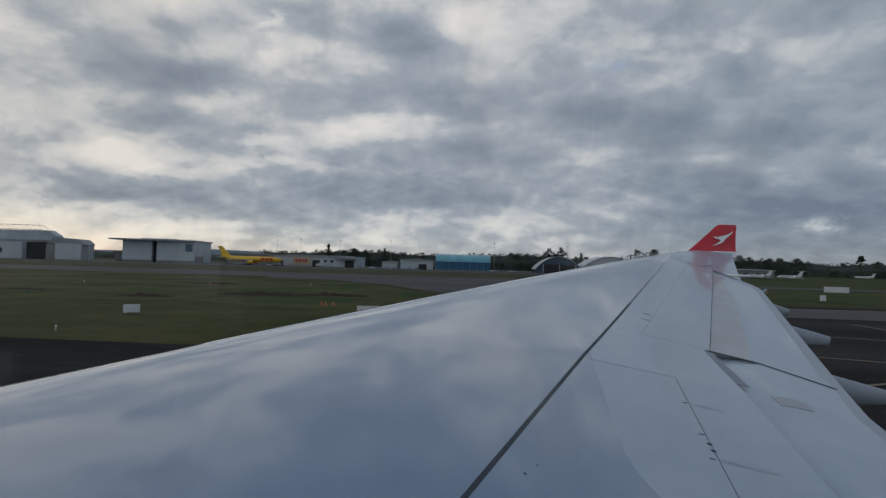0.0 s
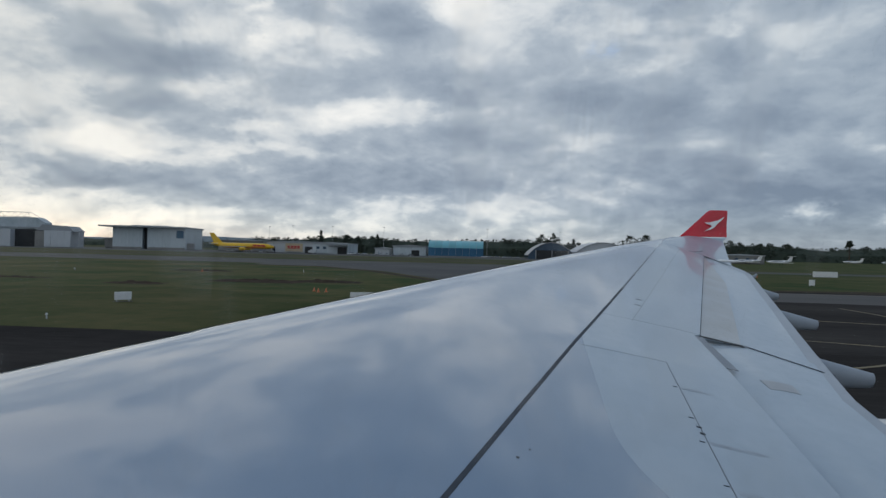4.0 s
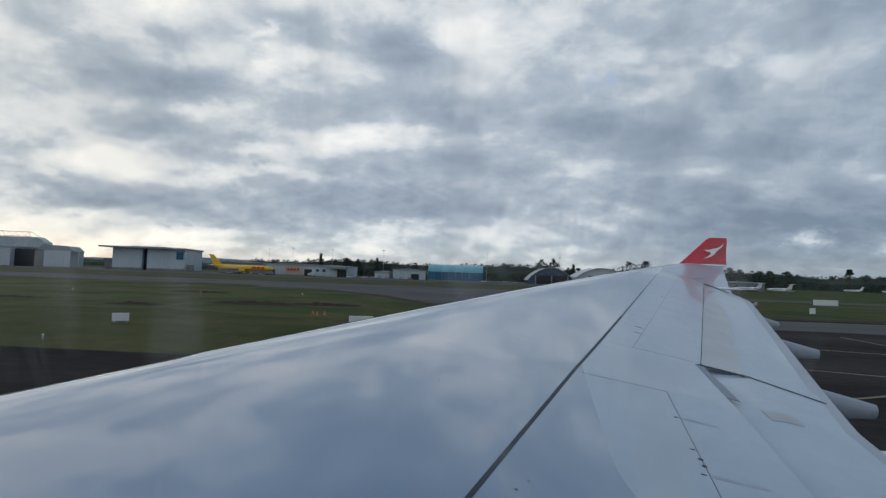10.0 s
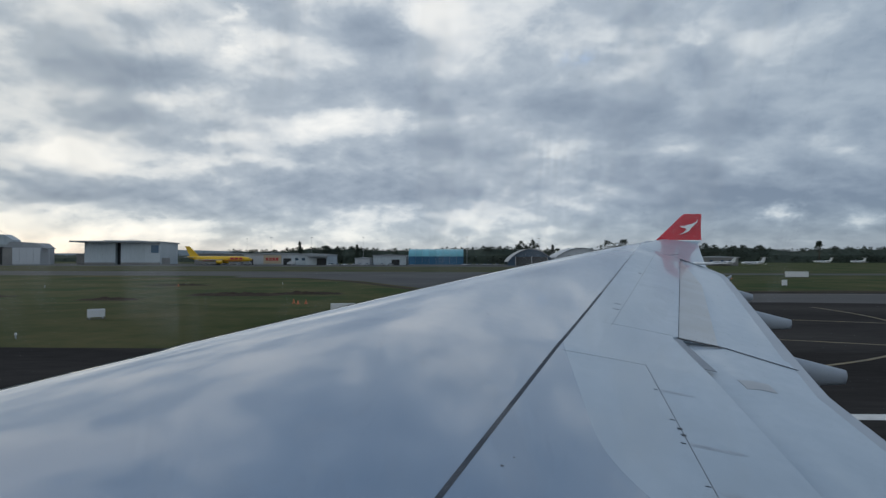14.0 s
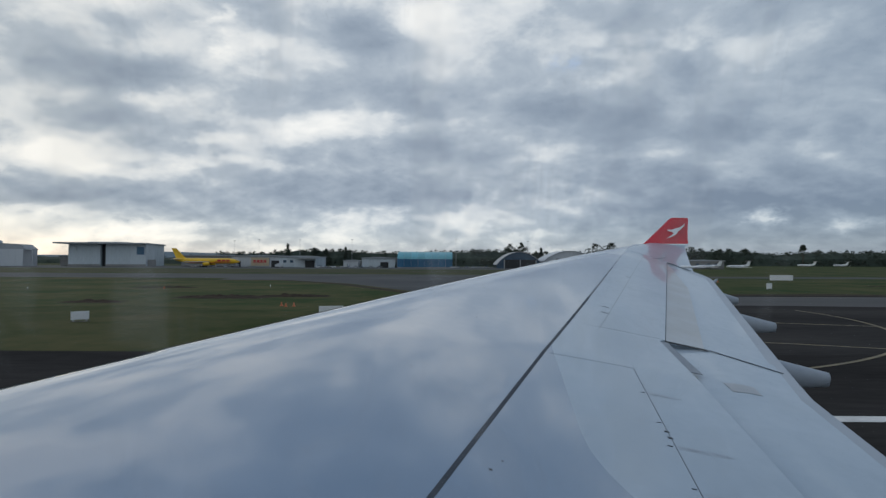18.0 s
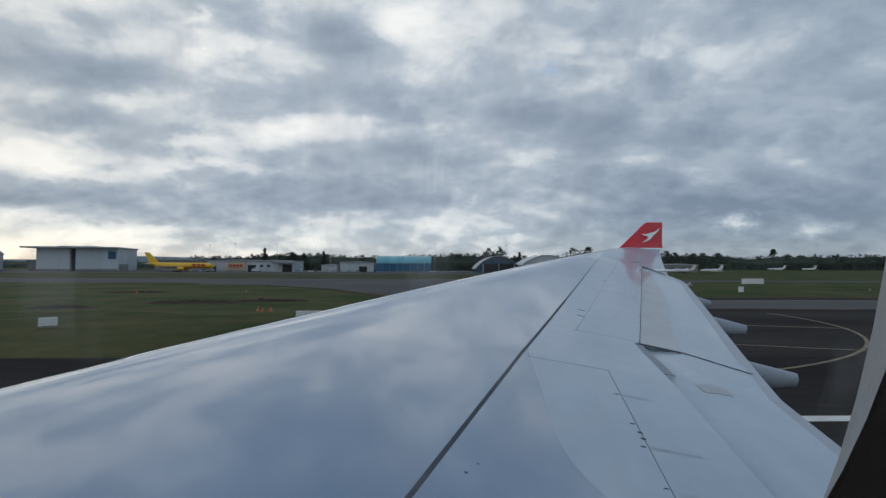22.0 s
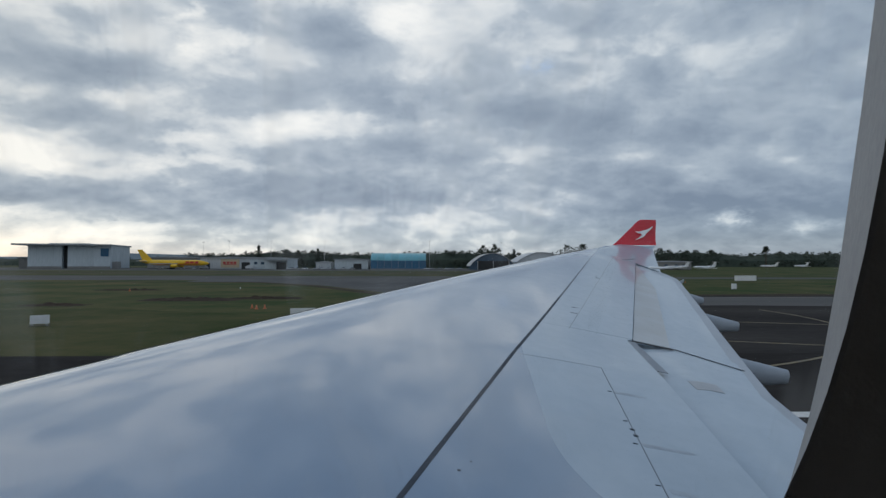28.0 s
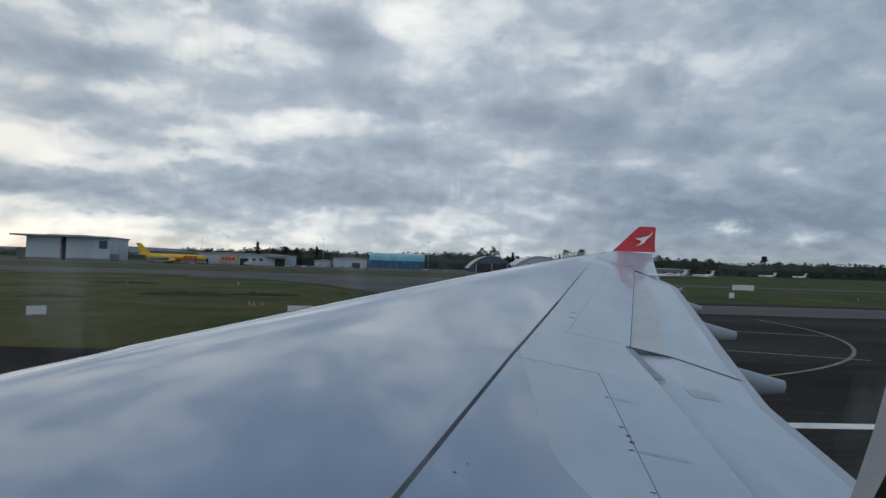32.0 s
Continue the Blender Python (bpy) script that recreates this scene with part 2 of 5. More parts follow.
# ---- materials ----
def paint(name, c1, c2=None, scale=1.0, rough=0.6, metal=0.0, bump=0.0, fine=0.0, coat=0.0, contrast=(0.35, 0.65), vary=0.0, stretch=None, shine=0.5, coat_ior=1.5):
    m = bpy.data.materials.new(name)
    m.use_nodes = True
    n = Net(m.node_tree)
    b = m.node_tree.nodes["Principled BSDF"]
    c2 = c2 or tuple(v * 0.8 for v in c1)
    where = n.node("ShaderNodeTexCoord").outputs["Object"]
    if stretch:
        mp = n.node("ShaderNodeMapping")
        n.feed(mp.inputs[0], where)
        mp.inputs["Scale"].default_value = stretch
        where = mp.outputs[0]
    coarse = n.noise(where, scale, 5.0, 0.6)
    grain = n.noise(where, fine or scale * 9, 4.0, 0.6)
    both = n.math("ADD", n.math("MULTIPLY", coarse, 0.72), n.math("MULTIPLY", grain, 0.28))
    col = n.ramp(both, ((contrast[0], c1), (contrast[1], c2)))
    if vary:
        info = n.node("ShaderNodeObjectInfo").outputs["Random"]
        hsv = n.node("ShaderNodeHueSaturation")
        n.feed(hsv.inputs["Color"], col)
        n.feed(hsv.inputs["Value"], n.math("ADD", n.math("MULTIPLY", info, 2 * vary), 1 - vary))
        col = hsv.outputs[0]
    n.feed(b.inputs["Base Color"], col)
    n.feed(b.inputs["Roughness"], n.math("ADD", n.math("MULTIPLY", grain, 0.2), rough - 0.1))
    b.inputs["Metallic"].default_value = metal
    b.inputs["Coat Weight"].default_value = coat
    b.inputs["Coat Roughness"].default_value = 0.035
    b.inputs["Coat IOR"].default_value = coat_ior
    b.inputs["Specular IOR Level"].default_value = shine
    if bump:
        bp = n.node("ShaderNodeBump")
        bp.inputs["Strength"].default_value = bump
        bp.inputs["Distance"].default_value = 0.02
        n.feed(bp.inputs["Height"], both)
        n.feed(b.inputs["Normal"], bp.outputs[0])
    return m


SKIN = paint("grey_gloss_wing_paint", (0.180, 0.256, 0.352), (0.212, 0.290, 0.390), 0.6, 0.35, fine=5, coat=1.0, contrast=(0.3, 0.75), coat_ior=1.75)
WHITE = paint("white_wing_paint", (0.395, 0.475, 0.548), (0.320, 0.395, 0.468), 0.6, 0.35, fine=5, coat=0.45, contrast=(0.3, 0.75))
BARE = paint("bare_aluminium", (0.86, 0.87, 0.88), (0.76, 0.77, 0.78), 0.8, 0.2, 0.95)
SEAL = paint("dark_sealant", (0.040, 0.050, 0.066), (0.062, 0.072, 0.088), 3.0, 0.6, shine=0.2)
DIRTY = paint("soiled_panel", (0.38, 0.38, 0.37), (0.47, 0.495, 0.515), 0.9, 0.4, coat=0.3, contrast=(0.35, 0.7))
PATCHG = paint("grey_walk_panel", (0.37, 0.39, 0.41), (0.42, 0.44, 0.46), 3.0, 0.6)
RED = paint("red_winglet_paint", (0.62, 0.022, 0.035), (0.52, 0.018, 0.03), 1.5, 0.25, coat=0.3)
EMBLEM = paint("white_emblem_paint", (0.85, 0.85, 0.85), (0.78, 0.78, 0.78), 4.0, 0.3)
POD = paint("grey_fairing_paint", (0.28, 0.32, 0.37), (0.34, 0.38, 0.43), 0.9, 0.35)
LINER = paint("cabin_plastic", (0.50, 0.50, 0.50), (0.44, 0.44, 0.44), 12.0, 0.55, bump=0.1)
REVEAL = paint("window_reveal_plastic", (0.23, 0.24, 0.25), (0.20, 0.21, 0.22), 30.0, 0.5, bump=0.05, shine=0.25)
def pane_material():
    """Clear plastic with faint dried streaks."""
    m = bpy.data.materials.new("smeared_window_pane")
    m.use_nodes = True
    n = Net(m.node_tree)
    m.node_tree.nodes.clear()
    where = n.node("ShaderNodeTexCoord").outputs["Object"]
    mp = n.node("ShaderNodeMapping")
    n.feed(mp.inputs[0], where)
    mp.inputs["Scale"].default_value = (24, 1, 8)
    streak = n.noise(mp.outputs[0], 1.0, 5.0, 0.6, 1.2)
    spot = n.noise(where, 34.0, 2.0, 0.5)
    both = n.math("MULTIPLY", n.math("SUBTRACT", streak, 0.47), n.math("MAXIMUM", n.math("SUBTRACT", spot, 0.42), 0.0))
    fac = n.math("ADD", n.math("MULTIPLY", n.math("MAXIMUM", both, 0.0), 4.5, True), 0.001)
    clear = n.node("ShaderNodeBsdfTransparent")
    veil = n.node("ShaderNodeBsdfTranslucent")
    veil.inputs[0].default_value = (0.55, 0.56, 0.56, 1)
    mix = n.node("ShaderNodeMixShader")
    n.feed(mix.inputs[0], n.math("MINIMUM", fac, 0.10))
    n.feed(mix.inputs[1], clear.outputs[0])
    n.feed(mix.inputs[2], veil.outputs[0])
    m.node_tree.links.new(mix.outputs[0], n.node("ShaderNodeOutputMaterial").inputs[0])
    return m


PANE = pane_material()
HULL = paint("white_fuselage_paint", (0.78, 0.79, 0.80), (0.70, 0.71, 0.72), 0.4, 0.3)
TYRE = paint("tyre_rubber", (0.03, 0.03, 0.03), (0.045, 0.045, 0.045), 3.0, 0.8)
# darker grey that puts the shade behind the spoilers into colour
STEP_SHADE = paint("step_shade_grey", (0.24, 0.265, 0.295), (0.28, 0.305, 0.335), 2.0, 0.6)
GROOVE = paint("shaded_joint", (0.13, 0.145, 0.165), (0.20, 0.215, 0.235), 3.0, 0.6, shine=0.2)
GRIME = paint("thin_grime", (0.27, 0.31, 0.355), (0.37, 0.43, 0.49), 6.0, 0.5)
JOINT = paint("filled_joint", (0.33, 0.37, 0.42), (0.40, 0.44, 0.48), 5.0, 0.5)
STEEL = paint("painted_steel", (0.42, 0.44, 0.46), (0.32, 0.34, 0.36), 0.8, 0.5)
GRASS = paint("grass", (0.020, 0.043, 0.010), (0.084, 0.078, 0.033), 0.06, 0.9, bump=0.6, fine=0.6, contrast=(0.39, 0.63), shine=0.05)
LUSH = paint("lush_grass", (0.016, 0.035, 0.006), (0.078, 0.072, 0.030), 0.07, 0.9, bump=0.6, fine=0.7, contrast=(0.38, 0.66), shine=0.05)
VERGE = paint("worn_grass", (0.035, 0.045, 0.022), (0.075, 0.07, 0.042), 0.06, 0.9, bump=0.4, fine=1.1, shine=0.05)
ASPHALT = paint("asphalt", (0.024, 0.023, 0.023), (0.054, 0.051, 0.049), 0.07, 0.75, bump=0.2, fine=2.5, shine=0.0, stretch=(0.18, 1, 1), contrast=(0.38, 0.66))
TARMAC = paint("weathered_asphalt", (0.032, 0.031, 0.031), (0.070, 0.066, 0.063), 0.07, 0.75, bump=0.2, fine=2.5, shine=0.0, stretch=(0.25, 1, 1), contrast=(0.36, 0.66))
WORN = paint("worn_asphalt", (0.042, 0.041, 0.041), (0.082, 0.078, 0.075), 0.10, 0.7, fine=1.5, shine=0.15, stretch=(0.2, 1, 1))
CONCRETE = paint("weathered_concrete", (0.052, 0.056, 0.060), (0.088, 0.090, 0.092), 0.04, 0.8, fine=1.0, shine=0.06)
YELLOW = paint("yellow_line_paint", (0.20, 0.155, 0.075), (0.10, 0.085, 0.055), 0.6, 0.7)
LINE_W = paint("white_line_paint", (0.72, 0.72, 0.70), (0.5, 0.5, 0.49), 0.8, 0.7)
SOIL = paint("dug_soil", (0.022, 0.018, 0.015), (0.06, 0.045, 0.033), 0.6, 0.95, bump=0.6, shine=0.06)
CLAD = paint("pale_metal_cladding", (0.50, 0.56, 0.60), (0.30, 0.36, 0.40), 0.11, 0.45, fine=0.7, stretch=(1, 1, 0.35), vary=0.06)
CLAD_W = paint("white_metal_cladding", (0.48, 0.51, 0.54), (0.36, 0.39, 0.43), 0.05, 0.5, fine=0.7, stretch=(1, 1, 0.25), vary=0.08)
CLAD_B = paint("dull_brown_cladding", (0.24, 0.24, 0.23), (0.17, 0.17, 0.17), 0.08, 0.6)
ROOF = paint("grey_sheet_roof", (0.30, 0.32, 0.34), (0.22, 0.24, 0.26), 0.08, 0.55, vary=0.1)
DARK = paint("dark_opening", (0.018, 0.02, 0.023), (0.03, 0.033, 0.036), 0.2, 0.8)
GLASS = paint("dark_window_glass", (0.05, 0.09, 0.14), (0.035, 0.06, 0.10), 0.3, 0.12)
TEAL = paint("teal_roof_sheet", (0.10, 0.33, 0.40), (0.16, 0.42, 0.48), 0.12, 0.4, stretch=(1.5, 0.2, 0.2), vary=0.14)
BLUE = paint("blue_wall_sheet", (0.015, 0.085, 0.17), (0.02, 0.11, 0.21), 0.2, 0.5, vary=0.12)
YJET = paint("yellow_aircraft_paint", (0.78, 0.47, 0.015), (0.70, 0.42, 0.02), 0.3, 0.35)
RTXT = paint("red_marking", (0.45, 0.02, 0.03), (0.38, 0.02, 0.03), 1.0, 0.4)
CREAM = paint("cream_cladding", (0.46, 0.38, 0.26), (0.40, 0.33, 0.23), 0.2, 0.6)
ORANGE = paint("orange_plastic", (0.50, 0.13, 0.04), (0.42, 0.11, 0.04), 2.0, 0.5)
SIGN = paint("white_sign_face", (0.72, 0.73, 0.74), (0.62, 0.63, 0.64), 1.5, 0.5)
LEAF = paint("dark_foliage", (0.032, 0.044, 0.036), (0.058, 0.071, 0.056), 0.12, 0.9, fine=1.2, shine=0.06)
BARK = paint("bark", (0.07, 0.055, 0.04), (0.045, 0.035, 0.028), 1.0, 0.9)
# distance haze is mixed into the hills' base colour
HILL = paint("haze_tinted_hill", (0.13, 0.17, 0.20), (0.16, 0.20, 0.22), 0.004, 0.95, shine=0.06)
CAR_P = paint("car_paint", (0.5, 0.51, 0.52), (0.46, 0.47, 0.48), 1.0, 0.3, vary=0.6)


# ---- building helpers ----
def mesh_of(name, bm, mat, smooth=False):
    me = bpy.data.meshes.new(name)
    bm.normal_update()
    bm.to_mesh(me)
    bm.free()
    for m in (mat if isinstance(mat, (list, tuple)) else (mat,)):
        me.materials.append(m)
    if smooth:
        me.shade_smooth()
    return me


def part(name, bm, mat, parent=None, label="", smooth=False):
    ob = new(name, mesh_of(name, bm, mat, smooth))
    if parent is not None:
        ob.parent = parent
    if label:
        ob["label"] = label
    return ob


def thing(name, label, category, group="", at=(0, 0, 0), turn=0.0):
    ob = new(name)
    ob.empty_display_size = 0.5
    ob.matrix_world = pose(*at, 0, 0, turn)
    return tagged(ob, label, category, group)


def add_box(bm, x0, x1, y0, y1, z0, z1, bevel=0.0):
    r = bmesh.ops.create_cube(bm, size=1.0)
    vs = r["verts"]
    bmesh.ops.scale(bm, vec=(abs(x1 - x0), abs(y1 - y0), abs(z1 - z0)), verts=vs)
    bmesh.ops.translate(bm, vec=((x0 + x1) / 2, (y0 + y1) / 2, (z0 + z1) / 2), verts=vs)
    if bevel:
        es = list({e for v in vs for e in v.link_edges})
        bmesh.ops.bevel(bm, geom=es, offset=bevel, segments=1, affect="EDGES")
    return bm


def box(x0, x1, y0, y1, z0, z1, bevel=0.0):
    return add_box(bmesh.new(), x0, x1, y0, y1, z0, z1, bevel)


def grid(rows, close=False):
    """A sheet through rows of points."""
    bm = bmesh.new()
    vs = [[bm.verts.new(p) for p in r] for r in rows]
    for a, b in zip(vs, vs[1:]):
        k = len(a)
        for i in range(k if close else k - 1):
            bm.faces.new((a[i], a[(i + 1) % k], b[(i + 1) % k], b[i]))
    return bm


def prism(outline, y0, y1):
    """A solid from an outline in x and z, between two depths."""
    bm = bmesh.new()
    a = [bm.verts.new((x, y0, z)) for x, z in outline]
    b = [bm.verts.new((x, y1, z)) for x, z in outline]
    bm.faces.new(a)
    bm.faces.new(list(reversed(b)))
    for i in range(len(a)):
        j = (i + 1) % len(a)
        bm.faces.new((a[j], a[i], b[i], b[j]))
    bmesh.ops.recalc_face_normals(bm, faces=bm.faces)
    return bm


def slab(outline, z0, z1):
    """A flat solid from an outline in x and y."""
    bm = bmesh.new()
    a = [bm.verts.new((x, y, z0)) for x, y in outline]
    b = [bm.verts.new((x, y, z1)) for x, y in outline]
    bm.faces.new(list(reversed(a)))
    bm.faces.new(b)
    for i in range(len(a)):
        j = (i + 1) % len(a)
        bm.faces.new((a[i], a[j], b[j], b[i]))
    bmesh.ops.recalc_face_normals(bm, faces=bm.faces)
    return bm


def tube(p, q, r0, r1, n=8):
    bm = bmesh.new()
    return add_tube(bm, p, q, r0, r1, n)


def add_tube(bm, p, q, r0, r1, n=8):
    p, q = Vector(p), Vector(q)
    d = q - p
    m = Matrix.Translation((p + q) / 2) @ d.to_track_quat("Z", "Y").to_matrix().to_4x4()
    bmesh.ops.create_cone(bm, cap_ends=True, segments=n, radius1=r0, radius2=max(r1, 0.001), depth=d.length, matrix=m)
    return bm


def body(stations, n=18):
    """A closed round body along x: stations of x, centre y, centre z, half width, half height."""
    rows = [[(x, cy + ry * math.cos(2 * math.pi * i / n), cz + rz * math.sin(2 * math.pi * i / n)) for i in range(n)] for x, cy, cz, ry, rz in stations]
    bm = grid(rows, close=True)
    bm.verts.ensure_lookup_table()
    bm.faces.new([bm.verts[i] for i in range(n)])
    k = len(bm.verts)
    bm.faces.new([bm.verts[k - 1 - i] for i in range(n)])
    bmesh.ops.recalc_face_normals(bm, faces=bm.faces)
    return bm


# ---- ground ----
def flat(name, outline, z, mat, label, category="ground"):
    ob = part(name, slab(outline, z - 0.02, z), mat)
    return tagged(ob, label, category, kind="structure")


def rect(x0, x1, y0, y1):
    return ((x0, y0), (x1, y0), (x1, y1), (x0, y1))


def build_ground():
    bm = bmesh.new()
    bmesh.ops.create_grid(bm, x_segments=60, y_segments=60, size=4800)
    tagged(part("ground", bm, GRASS), "dull green mown airfield grass with worn patches", "grass", kind="structure")
    flat("taxiway", rect(-1500, 1500, -60, 33), 0.006, ASPHALT, "dark asphalt taxiway under the airliner", "taxiway")
    # the cross taxiway that opens behind the wing tip, with rounded fillets
    outline = [(-12, 33)] + [(-12 + 34 * math.sin(a) * 0.9, 33 + 60 * (1 - math.cos(a))) for a in np.linspace(0.1, math.pi / 2, 8)]
    outline += [(30, 92), (700, 92), (700, 33)]
    flat("cross_taxiway", outline, 0.010, TARMAC, "weathered dark asphalt cross taxiway beside the grass", "taxiway")
    lane = [(38 + 12 * k, 70 + 3.0 * noise.noise((k * 0.7, 3, 0))) for k in range(40)] + [(38 + 12 * k, 88 + 2.5 * noise.noise((k * 0.5, 9, 0))) for k in range(39, -1, -1)]
    flat("worn_lane", lane, 0.014, WORN, "paler worn lane along the cross taxiway", "taxiway")
    bend = [(-60, 170), (-58, 152), (-37, 150), (-16, 129), (0.5, 99), (10, 80), (30, 70), (45, 88), (36, 105), (30, 140), (40, 170)]
    flat("taxiway_bend", bend, 0.013, CONCRETE, "grey paved bend between the taxiway and the apron", "taxiway")
    rim = [(-80, 149), (-37, 149), (-17, 128), (-0.5, 98), (9, 79), (7.4, 78.2), (-2.5, 97), (-19, 126), (-38, 147), (-80, 147.4)]
    flat("soil_margin", rim, 0.016, SOIL, "dark bare soil margin between grass and paving", "soil")
    verge = [(40, 89)] + [(52 + 8 * k, 90.5 + 1.5 * noise.noise((k * 0.6, 5, 0))) for k in range(20)] + [(210 - 8 * k, 95.5 + 2.5 * noise.noise((k * 0.5, 7, 0))) for k in range(20)]
    flat("soil_margin", verge, 0.016, SOIL, "dark bare soil margin between grass and paving", "soil")
    flat("far_apron", rect(-1500, 60, 165, 215), 0.006, CONCRETE, "pale grey paved strip in front of the hangars", "apron")
    flat("hangar_apron", rect(-1500, 160, 330, 470), 0.008, CONCRETE, "grey concrete apron round the hangars", "apron")
    flat("far_road", rect(60, 1200, 185, 205), 0.006, CONCRETE, "pale grey airfield road in the grass", "road")
    flat("grass_strip", rect(-900, 60, 236, 300), 0.004, VERGE, "worn grey green grass beyond the paved strip", "grass")
    strip = [(-420 + 10 * k, 33.0) for k in range(43)] + [(0 - 10 * k, 62 + 11 * noise.noise((k * 0.45, 2, 0)) + 5 * noise.noise((k * 1.7, 4, 0))) for k in range(43)]
    flat("lush_strip", strip, 0.004, LUSH, "darker lush grass strip beside the taxiway", "grass")
    flat("edge_line", rect(-300, 500, 19.2, 19.9), 0.014, LINE_W, "white painted taxiway edge line", "line")
    # faded yellow guide lines: a wide turn and short leads beside it
    def stripe(pts, half=0.13):
        left, right = [], []
        for k, q in enumerate(pts):
            a, b = Vector(pts[max(k - 1, 0)]), Vector(pts[min(k + 1, len(pts) - 1)])
            d = (b - a).normalized() * half
            left.append((q[0] - d.y, q[1] + d.x))
            right.append((q[0] + d.y, q[1] - d.x))
        flat("guide_line", left + right[::-1], 0.018, YELLOW, "faded yellow taxi guide line on asphalt", "line")
    turn = [(12 + 36 * math.sin(a), 62 - 36 * math.cos(a)) for a in np.linspace(0.35, 1.62, 24)]
    stripe(turn)
    stripe([(36, 50.8), (39.5, 49.9), (45.4, 47.9)], 0.12)
    stripe([(27, 38.9), (31, 37.5), (37.5, 35)], 0.12)
    stripe([(58, 86.9), (64, 87.2), (72, 86.6)], 0.16)
    # low heaps of dug soil in the grass
    for x, y, lx, ly, h in ((-27, 81, 7.5, 3.4, 0.50), (-40, 71, 4.2, 2.2, 0.40), (-17, 84, 6, 2.5, 0.48), (-62, 76, 6, 1.6, 0.25), (-50, 108, 7, 2.0, 0.4), (112, 128, 7, 1.2, 0.3)):
        rows = []
        for i in range(25):
            u = i / 24
            rows.append([(x + (u - 0.5) * 2 * lx, y + (v / 12 - 0.5) * 2 * ly,
                          h * max(0, math.sin(math.pi * u) * math.sin(math.pi * v / 12)) ** 0.7 * (0.45 + 0.9 * noise.noise((x + u * lx * 1.6, v * ly * 0.3, y)) + 0.5 * noise.noise((x + u * lx * 5, v * ly, y))) - 0.03) for v in range(13)])
        tagged(part("dirt_mound", grid(rows), SOIL, smooth=True), "low dark heap of dug soil in the grass", "dirt mound", "dirt mounds")


build_ground()


# ---- the airliner's wing and cabin wall ----
Z_WING = EYE_Z - 1.437
HALF, KINK, SLAT_END = 26.4, 6.58, 5.55
airliner = thing("airliner", "white wide-body airliner with a red winglet, standing on asphalt", "aircraft")
airliner.matrix_world = LEAN


def x_lead(y):
    return 16.5 * y / HALF


def x_trail(y):
    if y < KINK:
        return 10.56 + 0.84 * y / KINK
    tuck = 0.45 * min(1.0, max(0.0, (y - 19.0) / 2.4)) ** 1.5
    return 11.4 + 7.55 * (y - KINK) / (HALF - KINK) + 0.10 * math.sin(math.pi * (y - KINK) / (HALF - KINK)) - tuck


def z_lead(y):
    s = y / HALF
    return -0.355 * (1 - s) * (1 - 2 * s) + 1.088 * 4 * s * (1 - s) + 2.186 * s * (2 * s - 1)


def z_trail(y):
    if y < KINK:
        return -1.434 + 1.103 * y / KINK
    sweep_up = 0.60 * max(0.0, (y - 21.4) / 5.0) ** 1.6
    return -0.331 + 1.799 * ((y - KINK) / (HALF - KINK)) ** 1.15 + sweep_up


def hump(u):
    return math.sqrt(max(u, 0)) * (1 - u) * 2.6 * (1 - 0.25 * u)


def top(x, y, lift=0.0):
    """A point of the wing's upper side."""
    c = x_trail(y) - x_lead(y)
    u = min(max((x - x_lead(y)) / c, 0.0), 1.15)
    # inboard of the first slat the nose sits a little lower
    dip = 0.036 * min(1.0, max(0.0, (SLAT_END - y) / 0.30)) * max(0.0, 1 - u / 0.10) ** 2
    return (x, y, Z_WING + z_lead(y) + (z_trail(y) - z_lead(y)) * u + 0.0542 * c * hump(min(u, 1)) - dip + lift)


def under(x, y):
    c = x_trail(y) - x_lead(y)
    u = min(max((x - x_lead(y)) / c, 0.0), 1.0)
    return (x, y, Z_WING + z_lead(y) + (z_trail(y) - z_lead(y)) * u - 0.05 * c * hump(u) * (1 - 0.4 * u))


def seam_x(y):
    return 5.39 + 0.401 * y


def white_x(y):
    """Where the grey paint ends and the white begins."""
    if y > 6.75:
        return seam_x(y)
    if y > 4.45:
        return 7.935 + 0.08 * (y - 4.45)
    if y > 4.38:
        return 7.955
    return 7.935 + 0.33 * max(0.0, 4.3 - y) ** 2 if y > 3.3 else 8.265 + 0.6 * (3.3 - y)


def shroud_x(y):
    """The rear edge of the spoilers, where the flaps begin."""
    return 9.18 + 0.11 * y if y < 8.25 else 6.82 + 0.41 * y


def panel(name, xa, xb, y0, y1, mat, parent, label="", lift=0.0, ny=30, nx=8, drop=0.03):
    """A sheet of wing skin with folded edges."""
    rows = []
    for i in range(ny + 1):
        y = y0 + (y1 - y0) * i / ny
        a, b = xa(y), xb(y)
        xs = [a + (b - a) * j / nx for j in range(nx + 1)]
        row = [top(x, y, lift(j / nx, x, y) if callable(lift) else lift) for j, x in enumerate(xs)]
        row = [(row[0][0], y, row[0][2] - drop)] + row + [(row[-1][0], y, row[-1][2] - drop)]
        rows.append(row)
    rows = [[(x, y, z - drop) for x, y, z in rows[0]]] + rows + [[(x, y, z - drop) for x, y, z in rows[-1]]]
    bm = grid(rows)
    bmesh.ops.recalc_face_normals(bm, faces=bm.faces)
    if sum(f.normal.z for f in bm.faces) < 0:
        bmesh.ops.reverse_faces(bm, faces=bm.faces)
    ob = part(name, bm, mat, parent, label, smooth=True)
    ob.data.set_sharp_from_angle(angle=radians(40))
    return ob


def flap_lift(u, x, y):
    deep = 0.17 + 0.10 * max(0.0, 1 - y / 6.0)
    return -deep + (deep - 0.025) * min(1, u * 2.3) ** 0.7


